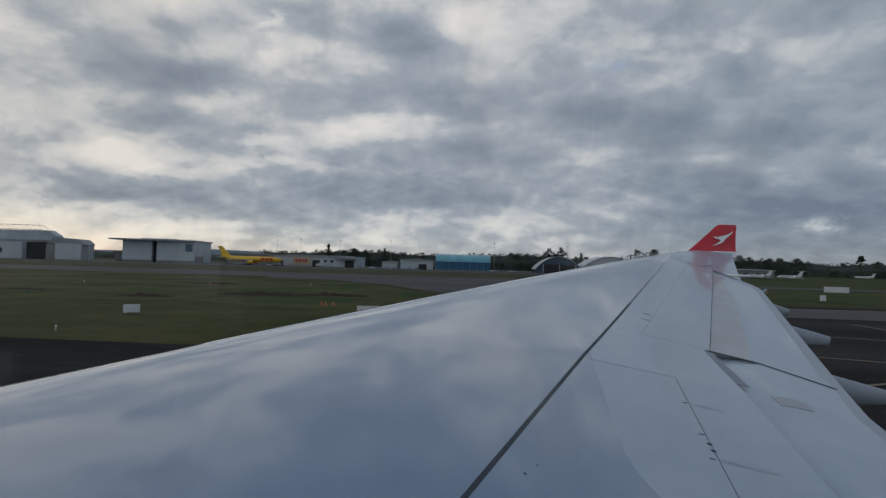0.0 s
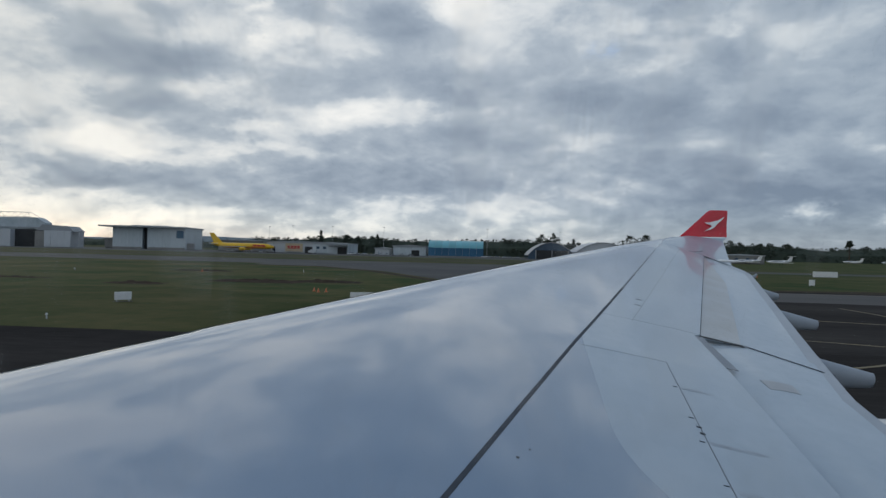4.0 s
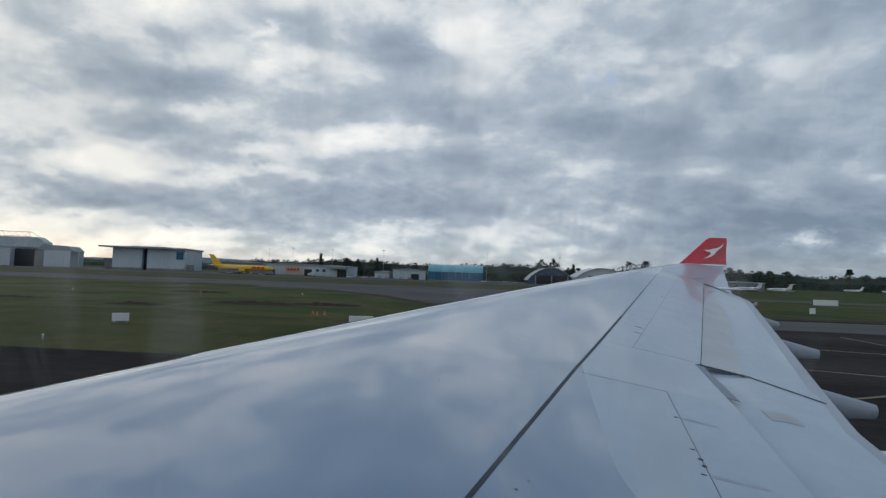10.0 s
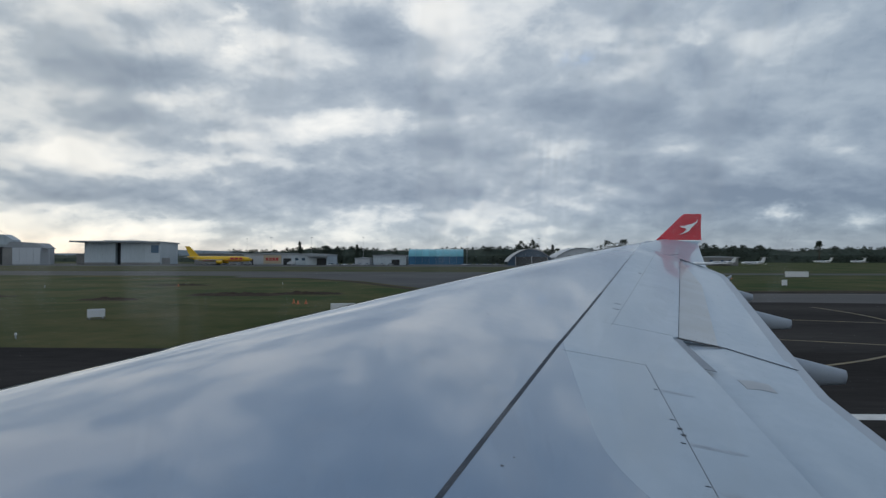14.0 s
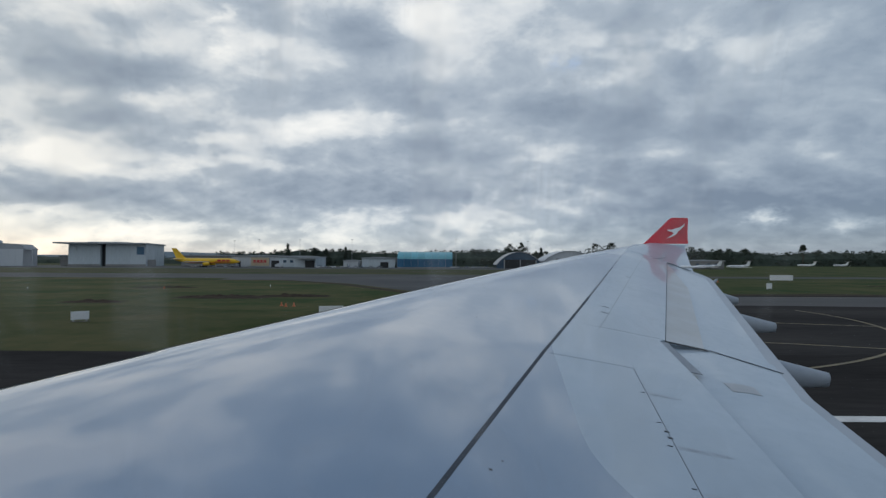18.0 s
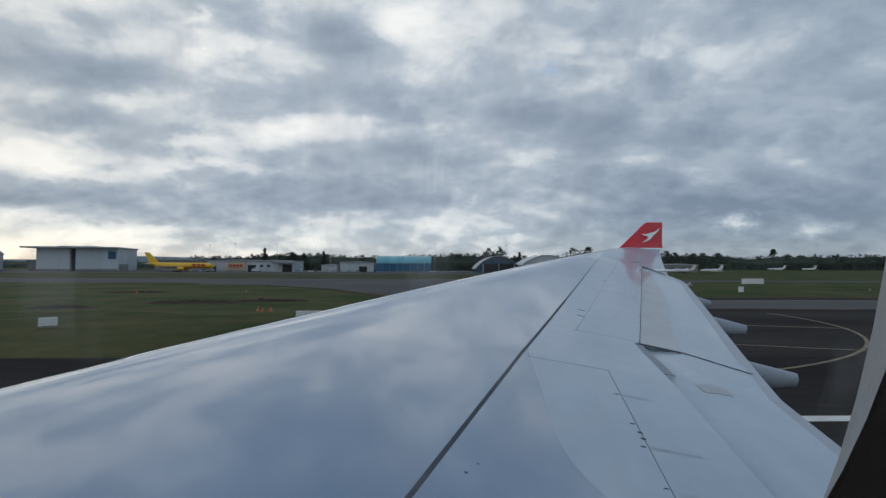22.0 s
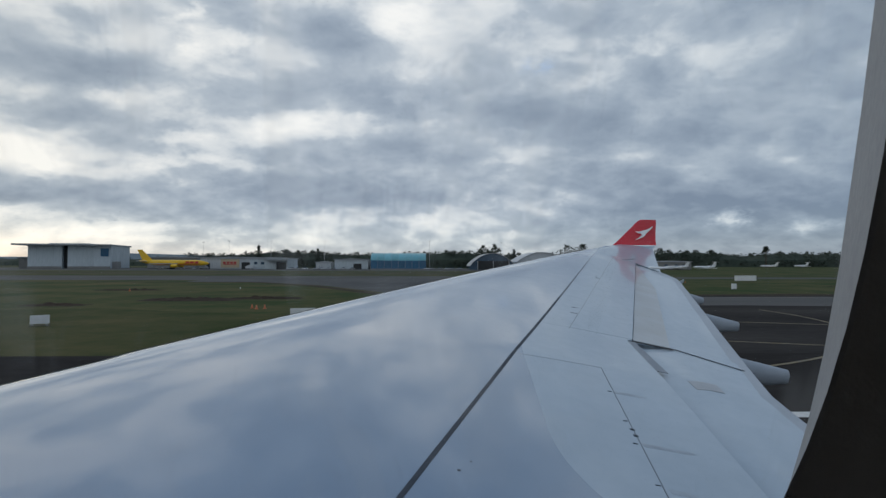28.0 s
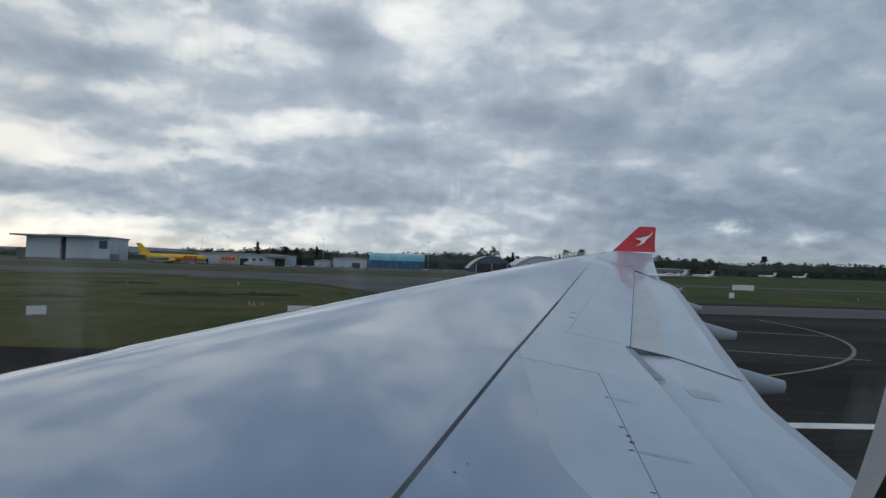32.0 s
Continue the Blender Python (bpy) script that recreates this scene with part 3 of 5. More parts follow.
def build_wing():
    # main skin: from the nose back to the seam or the paint edge
    ys = sorted([HALF * i / 84 for i in range(85)] + [SLAT_END - 0.3, SLAT_END - 0.2, SLAT_END - 0.1, SLAT_END])
    us = [0.0] + [0.002 * 1.35 ** k for k in range(14)]
    rows = []
    for y in ys:
        c = x_trail(y) - x_lead(y)
        end = ((min(white_x(y), 8.09 + 0.15 * y) if y < 6.3 else white_x(y)) - x_lead(y)) / c
        head = [u for u in us if u < 0.1]
        rest = [head[-1] + (end - head[-1]) * k / 22 for k in range(1, 23)]
        rows.append([top(x_lead(y) + u * c, y) for u in head + rest])
    skin = part("wing_skin", grid(rows), SKIN, airliner, "glossy grey painted upper wing skin", smooth=True)
    rows = []
    for y in ys:
        c = x_trail(y) - x_lead(y)
        rows.append([under(x_lead(y) + c * (k / 26) ** 1.8, y) for k in range(27)])
    bm = grid(rows)
    bmesh.ops.reverse_faces(bm, faces=bm.faces)
    part("lower_skin", bm, POD, airliner, smooth=True)
    # bare metal leading edge in slats with gaps between
    cuts = (0.0, SLAT_END, 12.0, 18.2, 25.6)
    for a, b in zip(cuts, cuts[1:]):
        rows = []
        for i in range(25):
            y = a + 0.03 + (b - a - 0.06) * i / 24
            c = x_trail(y) - x_lead(y)
            line = [under(x_lead(y) + c * u, y) for u in (0.012, 0.006, 0.002)] + [top(x_lead(y) + c * u, y) for u in (0.0, 0.0015, 0.005, 0.011, 0.02, 0.032)]
            rows.append([(x - 0.006, yy, z + 0.004) for x, yy, z in line])
        bm = grid(rows)
        bmesh.ops.recalc_face_normals(bm, faces=bm.faces)
        part("slat", bm, BARE, airliner, "bare metal leading edge slat", smooth=True)
    panel("seam", lambda y: seam_x(y) - 0.022, lambda y: seam_x(y) + 0.020, 0.0, 10.5, SEAL, airliner, "dark sealant strip along the skin", 0.003, 40, 1, 0.004)
    panel("seam", lambda y: seam_x(y) - 0.020 + 0.0018 * (y - 10.5), lambda y: seam_x(y) + 0.018 - 0.0016 * (y - 10.5), 10.505, 20.5, GROOVE, airliner, "worn grey end of the sealant strip", 0.003, 30, 1, 0.004)
    # white rear skin in front of the spoilers' and flaps' rear edge
    def hinge_x(y):
        return 8.11 + 0.15 * y
    def outer_hinge_x(y):
        return 5.72 + 0.42 * y
    panel("rear_skin", lambda y: min(white_x(y), hinge_x(y) - 0.02), lambda y: hinge_x(y) - 0.003, 0.0, 6.417, WHITE, airliner, "matt white rear wing skin", 0.0, 40, 10)
    panel("rear_skin", white_x, shroud_x, 6.423, 8.252, WHITE, airliner, "matt white rear wing skin", 0.0, 16, 14)
    panel("rear_skin", white_x, lambda y: outer_hinge_x(y) - 0.003, 8.256, 21.4, WHITE, airliner, "matt white rear wing skin", 0.0, 44, 8)
    for y0, y1 in ((0.0, 3.2), (3.206, 6.417)):
        panel("spoiler", lambda y: hinge_x(y) + 0.003, shroud_x, y0, y1, WHITE, airliner, "white inboard spoiler panel", 0.002, 20, 8)
    for y0, y1 in ((8.26, 12.597), (12.603, 16.9), (16.906, 21.4)):
        panel("spoiler", lambda y: outer_hinge_x(y) + 0.003, shroud_x, y0, y1, WHITE, airliner, "white outboard spoiler panel", 0.002, 18, 6)
    panel("tip_skin", white_x, x_trail, 21.44, HALF, WHITE, airliner, "white outer wing skin", 0.0, 14, 14)
    # thin panel joints
    for name, xf, y0, y1, w in (("spoiler_hinge", lambda y: 8.11 + 0.15 * y, 0.3, 6.42, 0.0038), ("spoiler_joint", lambda y: 5.72 + 0.42 * y, 8.19, 21.0, 0.0032)):
        panel(name, lambda y: xf(y) - w, lambda y: xf(y) + w, y0, y1, GROOVE, airliner, "thin dark panel joint", 0.003, 40, 1, 0.003)
    for y, x0, x1 in ((6.42, 8.05, 9.07), ):
        panel("panel_joint", lambda v: x0, lambda v: x1, y - 0.002, y + 0.002, JOINT, airliner, "", 0.003, 1, 16, 0.003)
    # hinge fittings and their streaks
    for y, x, n in ((5.66, 8.92, 0.6), (4.95, 8.82, 0.7), (4.78, 8.825, 2.6), (4.66, 8.81, 2.8), (4.5, 8.74, 0.9), (3.86, 8.66, 0.5)):
        panel("hinge_fitting", lambda v: x - 0.030, lambda v: x + 0.014, y - 0.005 * n, y + 0.005 * n, SEAL, airliner, "", 0.005, 1, 2, 0.005)
    for y, x, n in ((9.84, 9.72, 0.9), (9.36, 9.56, 0.9), (14.2, 11.62, 1.2)):
        panel("hinge_fitting", lambda v: x - 0.05, lambda v: x + 0.07, y - 0.010 * n, y + 0.010 * n, GROOVE, airliner, "", 0.005, 1, 2, 0.005)
    panel("tip_strip", lambda v: 14.80 + 0.70 * (v - 20.9), lambda v: 14.86 + 0.70 * (v - 20.9), 20.9, 22.6, GROOVE, airliner, "thin dark strip near the wing tip", 0.006, 10, 1, 0.004)
    for y, x0, x1 in ((5.66, 8.96, 9.34), (4.5, 8.80, 9.30), (3.8, 8.72, 8.95)):
        panel("grime_streak", lambda v: x0, lambda v: x1 - 3.0 * abs(v - y), y - 0.03, y + 0.03, GRIME, airliner, "grey grime streak", 0.003, 6, 6, 0.003)
    for y, x, r in ((3.61, 7.08, 0.012), (3.75, 7.18, 0.008), (5.3, 6.4, 0.008), (7.6, 7.2, 0.010)):
        panel("grime_spot", lambda v: x - r, lambda v: x + r, y - r, y + r, SEAL, airliner, "", 0.001, 3, 3, 0.001)
    # flaps, a little below the skin in front of them
    panel("inner_flap", lambda y: shroud_x(y) - 0.15, x_trail, 0.0, 8.29, WHITE, airliner, "white inboard flap", flap_lift, 30, 14, 0.04)
    panel("outer_flap", lambda y: shroud_x(y) - 0.15, x_trail, 8.30, 21.4, WHITE, airliner, "white outboard flap", lambda u, x, y: -0.07 + 0.035 * min(1, u * 2.5), 40, 12, 0.04)
    def strip_end(y):
        return shroud_x(y) + 0.62 * min(1.0, max(0.02, (20.5 - y) / 5.5))
    panel("flap_shroud", lambda y: shroud_x(y) + 0.012, strip_end, 8.34, 20.4, DIRTY, airliner, "soiled beige grey panel ahead of the flap", -0.026, 40, 5, 0.006)
    panel("shroud_gap", lambda y: shroud_x(y) - 0.02, lambda y: shroud_x(y) + 0.014, 8.3, 21.4, SEAL, airliner, "", -0.03, 40, 1, 0.003)
    # the shaded gap behind the spoiler is drawn as a grey strip
    panel("spoiler_step_shade", lambda y: shroud_x(y) + 0.002, lambda y: shroud_x(y) + 0.20 - 0.05 * (y - 6.4) / 1.8, 6.82, 8.2, STEP_SHADE, airliner, "grey strip coloured as the shaded step behind the spoiler", -0.02, 10, 2, 0.01)
    panel("flap_gap", lambda y: shroud_x(8.2) - 0.1, lambda y: shroud_x(8.2) + 0.78, 8.20, 8.285, DARK, airliner, "dark gap between the flaps", -0.02, 1, 10, 0.003)
    # behind the slot the flaps' joint runs slantwise to the trailing edge
    panel("flap_gap", lambda y: 10.82 + 2.08 * (8.29 - y), lambda y: 10.92 + 2.08 * (8.29 - y), 7.80, 8.285, SEAL, airliner, "dark gap between the flaps", -0.016, 14, 2, 0.004)
    panel("tip_gap", lambda y: shroud_x(21.4) - 0.02, lambda y: x_trail(21.4), 21.36, 21.52, SEAL, airliner, "dark gap at the flap's end", -0.02, 1, 8, 0.003)
    panel("walk_mark", lambda y: 10.30 + 0.1 * (y - 6.4), lambda y: 10.66 + 0.2 * (y - 6.4), 6.42, 6.72, PATCHG, airliner, "grey rectangular mark on the flap", lambda u, x, y: flap_lift((x - shroud_x(y) + 0.15) / (x_trail(y) - shroud_x(y) + 0.15), x, y) + 0.004, 2, 6, 0.003)
    # flap track fairings
    for y, tail, tip_top, tip_h, r in ((8.8, 0.85, -0.43, 0.25, 0.14), (13.0, 0.87, -0.09, 0.24, 0.12), (16.3, 0.46, 0.29, 0.20, 0.11), (19.0, 0.16, 0.77, 0.11, 0.08)):
        x1 = x_trail(y)
        zt = Z_WING + z_trail(y) - 0.03
        z1 = Z_WING + tip_top
        st = []
        for k, (dx, grow) in enumerate(((-2.8, 0.25), (-2.4, 0.8), (-1.5, 1.5), (-0.5, 1.75), (0.0, 1.9), (tail * 0.5, 1.5), (tail * 0.9, 1.08), (tail, 0.95), (tail + 0.015, 0.7))):
            hh = tip_h / 2 * grow
            crest = zt - 0.25 * max(0, -dx) ** 0.5 * 0.3 if dx <= 0 else zt + (z1 - zt) * dx / tail
            st.append((x1 + dx, y, crest - hh, r * min(1, 0.55 + 0.3 * grow) * (1 if dx <= 0 else 1 - 0.45 * dx / tail), hh))
        part("flap_track_fairing", body(st, 20), POD, airliner, "grey canoe-shaped flap track fairing", smooth=True)
    part("flap_end_fairing", body([(16.0, 21.6, 5.40, 0.02, 0.02), (16.3, 21.6, 5.41, 0.07, 0.06), (16.8, 21.6, 5.41, 0.06, 0.05), (17.25, 21.6, 5.40, 0.015, 0.015)], 12), EMBLEM, airliner, "slim white fairing at the flap's outer end", smooth=True)
    # winglet: a blade that curves up from the tip
    prof = [(0.0, 0.0, 16.42, 18.50), (0.10, 0.10, 16.50, 18.72), (0.2, 0.34, 16.80, 18.74), (0.30, 0.62, 17.12, 18.78), (0.40, 0.95, 17.50, 18.83), (0.50, 1.30, 17.88, 18.90), (0.55, 1.42, 18.08, 18.89)]
    base_z = Z_WING + 2.13
    def blade(lo, hi, thick):
        rows = []
        for dy, dz, xa, xb in prof[lo:hi]:
            loop = []
            zz = base_z + dz
            for k in range(9):
                u = k / 8
                loop.append((xa + (xb - xa) * u, HALF + dy - thick * hump(u) * 0.4, zz - (0.06 * u if lo == 0 else 0)))
            for k in range(7, 0, -1):
                u = k / 8
                loop.append((xa + (xb - xa) * u, HALF + dy + thick * hump(u) * 0.4, zz - (0.06 * u if lo == 0 else 0)))
            rows.append(loop)
        bm = grid(rows, close=True)
        bm.verts.ensure_lookup_table()
        k = len(bm.verts)
        bm.faces.new([bm.verts[i] for i in range(k - 16, k)])
        bmesh.ops.recalc_face_normals(bm, faces=bm.faces)
        return bm
    part("winglet_root", blade(0, 2, 0.16), WHITE, airliner, "white root of the winglet", smooth=False)
    wl = part("winglet", blade(1, 7, 0.14), RED, airliner, "red swept winglet with a white emblem", smooth=False)
    em = [(18.66, 1.13), (18.60, 1.00), (18.44, 0.85), (18.26, 0.70), (18.16, 0.57), (17.98, 0.47), (17.60, 0.34), (17.86, 0.49), (18.02, 0.61), (17.97, 0.69), (17.82, 0.72), (17.70, 0.80), (17.92, 0.80), (18.10, 0.85), (18.34, 0.91), (18.54, 1.01)]
    bm = bmesh.new()
    bm.faces.new([bm.verts.new((x, HALF + 0.1 + (h - 0.1) * 0.333 - 0.105, base_z + h)) for x, h in em])
    bmesh.ops.recalc_face_normals(bm, faces=bm.faces)
    bmesh.ops.solidify(bm, geom=bm.faces[:], thickness=0.004)
    part("emblem", bm, EMBLEM, wl, "plain white swooping emblem")


build_wing()


def superellipse(cx, cz, a, b, y, n=72, power=2.84):
    pts = []
    for i in range(n):
        t = 2 * math.pi * i / n
        c, s = math.cos(t), math.sin(t)
        pts.append((cx + a * math.copysign(abs(c) ** (2 / power), c), y, cz + b * math.copysign(abs(s) ** (2 / power), s)))
    return pts


def build_cabin():
    axis_y, axis_z, r_out, r_in = -2.82, 4.8, 2.82, 2.72
    wx, wz = 6.7459, EYE_Z + 0.0654
    # the cabin wall leans inwards with its height, and the window with it
    lean = Matrix.Translation((0, -0.14, wz)) @ pose(0, 0, 0, 10.5) @ Matrix.Translation((0, 0.14, -wz))
    x_cuts = [-6, -2, 2, 5, 6.44, 7.04, 9, 12, 16, 20]
    phi_cuts = [13.0, 28.5] + list(np.linspace(39, 360, 28)) + [370.0]
    bm = bmesh.new()
    for r, flip in ((r_out, False), (r_in, True)):
        ring = {}
        for i, x in enumerate(x_cuts):
            for j, ph in enumerate(phi_cuts):
                a = radians(ph)
                ring[i, j] = bm.verts.new((x, axis_y + r * math.cos(a), axis_z + r * math.sin(a)))
        for i in range(len(x_cuts) - 1):
            for j in range(len(phi_cuts)):
                k = (j + 1) % len(phi_cuts)
                if i == 4 and j == 0:
                    continue
                q = [ring[i, j], ring[i + 1, j], ring[i + 1, k], ring[i, k]]
                bm.faces.new(q if flip else list(reversed(q)))
        for i in (0, len(x_cuts) - 1):
            bm.faces.new([ring[i, j] for j in range(len(phi_cuts))])
    part("fuselage", bm, HULL, airliner, "white painted fuselage shell")
    # window unit: bezel plate, reveal and a collar to the shell
    y_in, y_out = -0.180, -0.14
    n = 72
    inner = superellipse(wx + 0.0024, wz + 0.0193, 0.1576, 0.2091, y_in, n, 2.99)
    outer = superellipse(wx + 0.0005, wz + -0.0077, 0.1850, 0.2558, y_out, n, 2.98)
    unit = part("window_reveal", grid([inner, outer], close=True), REVEAL, airliner, "pale plastic window reveal", smooth=True)
    def frame_ring(y):
        pts = []
        for i in range(n):
            t = 2 * math.pi * i / n
            c, s = math.cos(t), math.sin(t)
            k = max(abs(c) / 0.28, abs(s) / 0.34)
            pts.append((wx + c / k, y, wz + s / k))
        return pts
    lip = superellipse(wx + 0.0024, wz + 0.0193, 0.1588, 0.2103, y_in - 0.0004, n, 2.99)
    bm = grid([inner, lip, frame_ring(y_in - 0.003), frame_ring(-0.40)], close=True)
    bezel = part("bezel", bm, LINER, airliner, "dark shaded cabin window bezel", smooth=False)
    bm = grid([outer, superellipse(wx, wz, 0.35, 0.36, -0.06, n), superellipse(wx, wz, 0.40, 0.42, -0.32, n)], close=True)
    collar = part("outer_frame", bm, HULL, airliner)
    bm = bmesh.new()
    bm.faces.new([bm.verts.new(p) for p in superellipse(wx + 0.0005, wz + -0.0077, 0.1860, 0.2568, y_out - 0.004, n, 2.98)])
    pane = part("window_pane", bm, PANE, airliner, "clear window pane with faint dried streaks")
    pane.visible_shadow = False
    for ob in (unit, bezel, collar, pane):
        ob.matrix_local = lean
    for x, y in ((10.2, 2.5), (10.2, -8.14), (-4.5, -2.82)):
        part("landing_gear_leg", tube((x, y, 2.6), (x, y, 0.7), 0.2, 0.16, 12), STEEL, airliner)
        for dx in (-0.95, 0.95) if x > 0 else (0,):
            for dy in (-0.55, 0.55):
                w = part("wheel", tube((x + dx, y + dy - 0.22, 0.69), (x + dx, y + dy + 0.22, 0.69), 0.69, 0.69, 24), TYRE, airliner)
                part("rim", tube((x + dx, y + dy - 0.24, 0.69), (x + dx, y + dy + 0.24, 0.69), 0.34, 0.34, 16), STEEL, w)
        part("axle_beam", box(x - (1.1 if x > 0 else 0.2), x + (1.1 if x > 0 else 0.2), y - 0.15, y + 0.15, 0.55, 0.83), STEEL, airliner)


build_cabin()


# ---- hangars and sheds ----
def cladding(x0, x1, y, z0, z1, parent, mat, step=6.0):
    """Upright wall panels with open joints, proud of the wall."""
    k = max(1, round((x1 - x0) / step))
    w = (x1 - x0) / k
    me = None
    for i in range(k):
        if me is None:
            ob = part("wall_panel", box(-w / 2 + 0.05, w / 2 - 0.05, -0.25, 0.05, 0, z1 - z0), mat, parent)
            me = ob.data
        else:
            ob = new("wall_panel", me)
            ob.parent = parent
        ob.location = (x0 + w * (i + 0.5), y + (0.05 if i % 2 else 0.0), z0)


def windows(parent, xs, y, z0, z1, w, name="window"):
    me = None
    for x in xs:
        if me is None:
            ob = part(name, box(-w / 2, w / 2, -0.12, 0.1, 0, z1 - z0), GLASS, parent)
            me = ob.data
        else:
            ob = new(name, me)
            ob.parent = parent
        ob.location = (x, y, z0)


def slide(x):
    """How far the hangar row stands along from its drawing lines."""
    return -20 if x < -190 else -29 if x < -60 else -33


def turn_about(ob, x, y, degrees):
    """Turns a thing round an upright line."""
    ob.matrix_world = Matrix.Translation((x, y, 0)) @ pose(0, 0, 0, 0, 0, degrees) @ Matrix.Translation((-x, -y, 0)) @ ob.matrix_world
    return ob


ROW_TURN = 12.0   # the hangar row runs at this angle to the taxiway


def big_hangar():
    h = thing("hangar", "pale grey maintenance hangar with overhanging flat roof and open door slot", "hangar", at=(-20, 0, 0))
    part("wall", box(-256.5, -234.6, 401, 446, 0, 17.0), CLAD, h)
    part("wall", box(-231.2, -203, 401, 446, 0, 17.0), CLAD, h)
    part("door_slot", box(-234.6, -231.2, 404, 445, 0, 16.8), DARK, h, "dark open slot between the hangar doors")
    cladding(-256.3, -234.8, 400.8, 0.8, 16.8, h, CLAD, 5.4)
    cladding(-231.0, -203, 400.8, 0.8, 16.8, h, CLAD, 5.4)
    part("roof", slab(((-264, 394), (-202, 397), (-202, 447), (-264, 447)), 16.9, 18.0), ROOF, h, "flat roof slab overhanging the front")
    part("roof_upstand", box(-242, -216, 398, 440, 18.0, 18.5), CLAD_W, h)
    part("front_window", box(-209.5, -204.2, 400.2, 400.5, 9.0, 15.0), BLUE, h, "blue glazed panel beside the door")
    part("side_door", box(-202.95, -202.8, 404, 424, 0, 5.2), CLAD_B, h)
    part("plinth", box(-256.5, -234.8, 400.3, 400.6, 0, 1.6), CLAD_B, h)
    part("plinth", box(-231, -203, 400.3, 400.6, 0, 1.6), CLAD_B, h)
    turn_about(h, -279, 400, ROW_TURN)
    shed("annex_shed", "low brown annex shed behind the parked cargo jet", -178, -140, 432, 450, 8.4, CLAD_B)


def old_hangar():
    h = thing("old_hangar", "weathered white hangar hall with stepped roofs and a roof truss", "hangar", at=(-27, 0, 0))
    part("wall", box(-420, -405, 404, 414, 0, 14.5), CLAD, h)
    part("hall", prism(((-405, 0), (-405, 14.5), (-401, 18.5), (-368, 18.8), (-368, 0)), 402, 414), CLAD, h, "lower hall with sloped roof edge")
    part("upper_hall", prism(((-368, 0), (-368, 14), (-365, 20.5), (-352, 22.2), (-307, 22.6), (-301, 18.5), (-301, 0)), 404, 414), CLAD, h, "higher hall with mansard roof")
    part("roof_band", box(-366, -303, 402.6, 404.1, 14.2, 15.0), ROOF, h)
    part("front_block", box(-361, -319, 394, 403.9, 0, 13.0), CLAD_W, h, "white front wall with a round opening")
    cladding(-361, -319, 393.8, 0.4, 12.8, h, CLAD_W, 7.0)
    part("round_window", tube((-335, 393.6, 6.4), (-335, 393.3, 6.4), 2.4, 2.4, 24), DARK, h, "dark round opening")
    part("bay", box(-319, -296, 399, 403.9, 0, 13.2), DARK, h, "dark open hangar bay")
    part("bay_door", box(-303, -296, 395, 398.8, 0, 12.2), CLAD_B, h, "half open sliding door")
    part("side_block", box(-296, -277.5, 394.5, 414, 0, 12.6), CLAD_W, h)
    cladding(-296, -277.5, 394.2, 0.3, 12.4, h, CLAD_W, 4.6)
    part("side_roof", prism(((-303, 12.6), (-299, 17.2), (-281, 16.2), (-277, 12.6)), 397, 414), ROOF, h, "mansard roof over the side block")
    part("canopy", box(-277.5, -272, 396, 404, 12.0, 12.5), ROOF, h)
    part("canopy_post", box(-272.6, -272.2, 396.2, 396.6, 0, 12), STEEL, h)
    part("low_office", box(-398, -372, 396, 401.9, 0, 6.2), CLAD_W, h)
    windows(h, (-395, -390.5, -386, -381.5, -377), 395.9, 3.0, 4.6, 3.6)
    part("blue_door", box(-371, -363, 400, 401.8, 0, 5.5), BLUE, h, "blue sliding door")
    windows(h, (-400, -394, -388, -382, -376), 401.9, 9.5, 12.0, 3.4)
    truss = bmesh.new()
    for z in (22.9, 26.4):
        add_box(truss, -360 if z > 25 else -365, -314, 409, 409.5, z, z + 0.4)
    x = -360.0
    while x < -315:
        add_tube(truss, (x, 409.25, 23.1), (x + 2.3, 409.25, 26.5), 0.14, 0.14, 5)
        add_tube(truss, (x + 2.3, 409.25, 26.5), (x + 4.6, 409.25, 23.1), 0.14, 0.14, 5)
        x += 4.6
    add_tube(truss, (-360, 409.25, 26.5), (-366, 409.25, 20.4), 0.16, 0.16, 5)
    add_tube(truss, (-314, 409.25, 26.5), (-304, 409.25, 20.6), 0.16, 0.16, 5)
    part("roof_truss", truss, STEEL, h, "open steel lattice girder on the roof")
    turn_about(h, -297, 396, ROW_TURN)


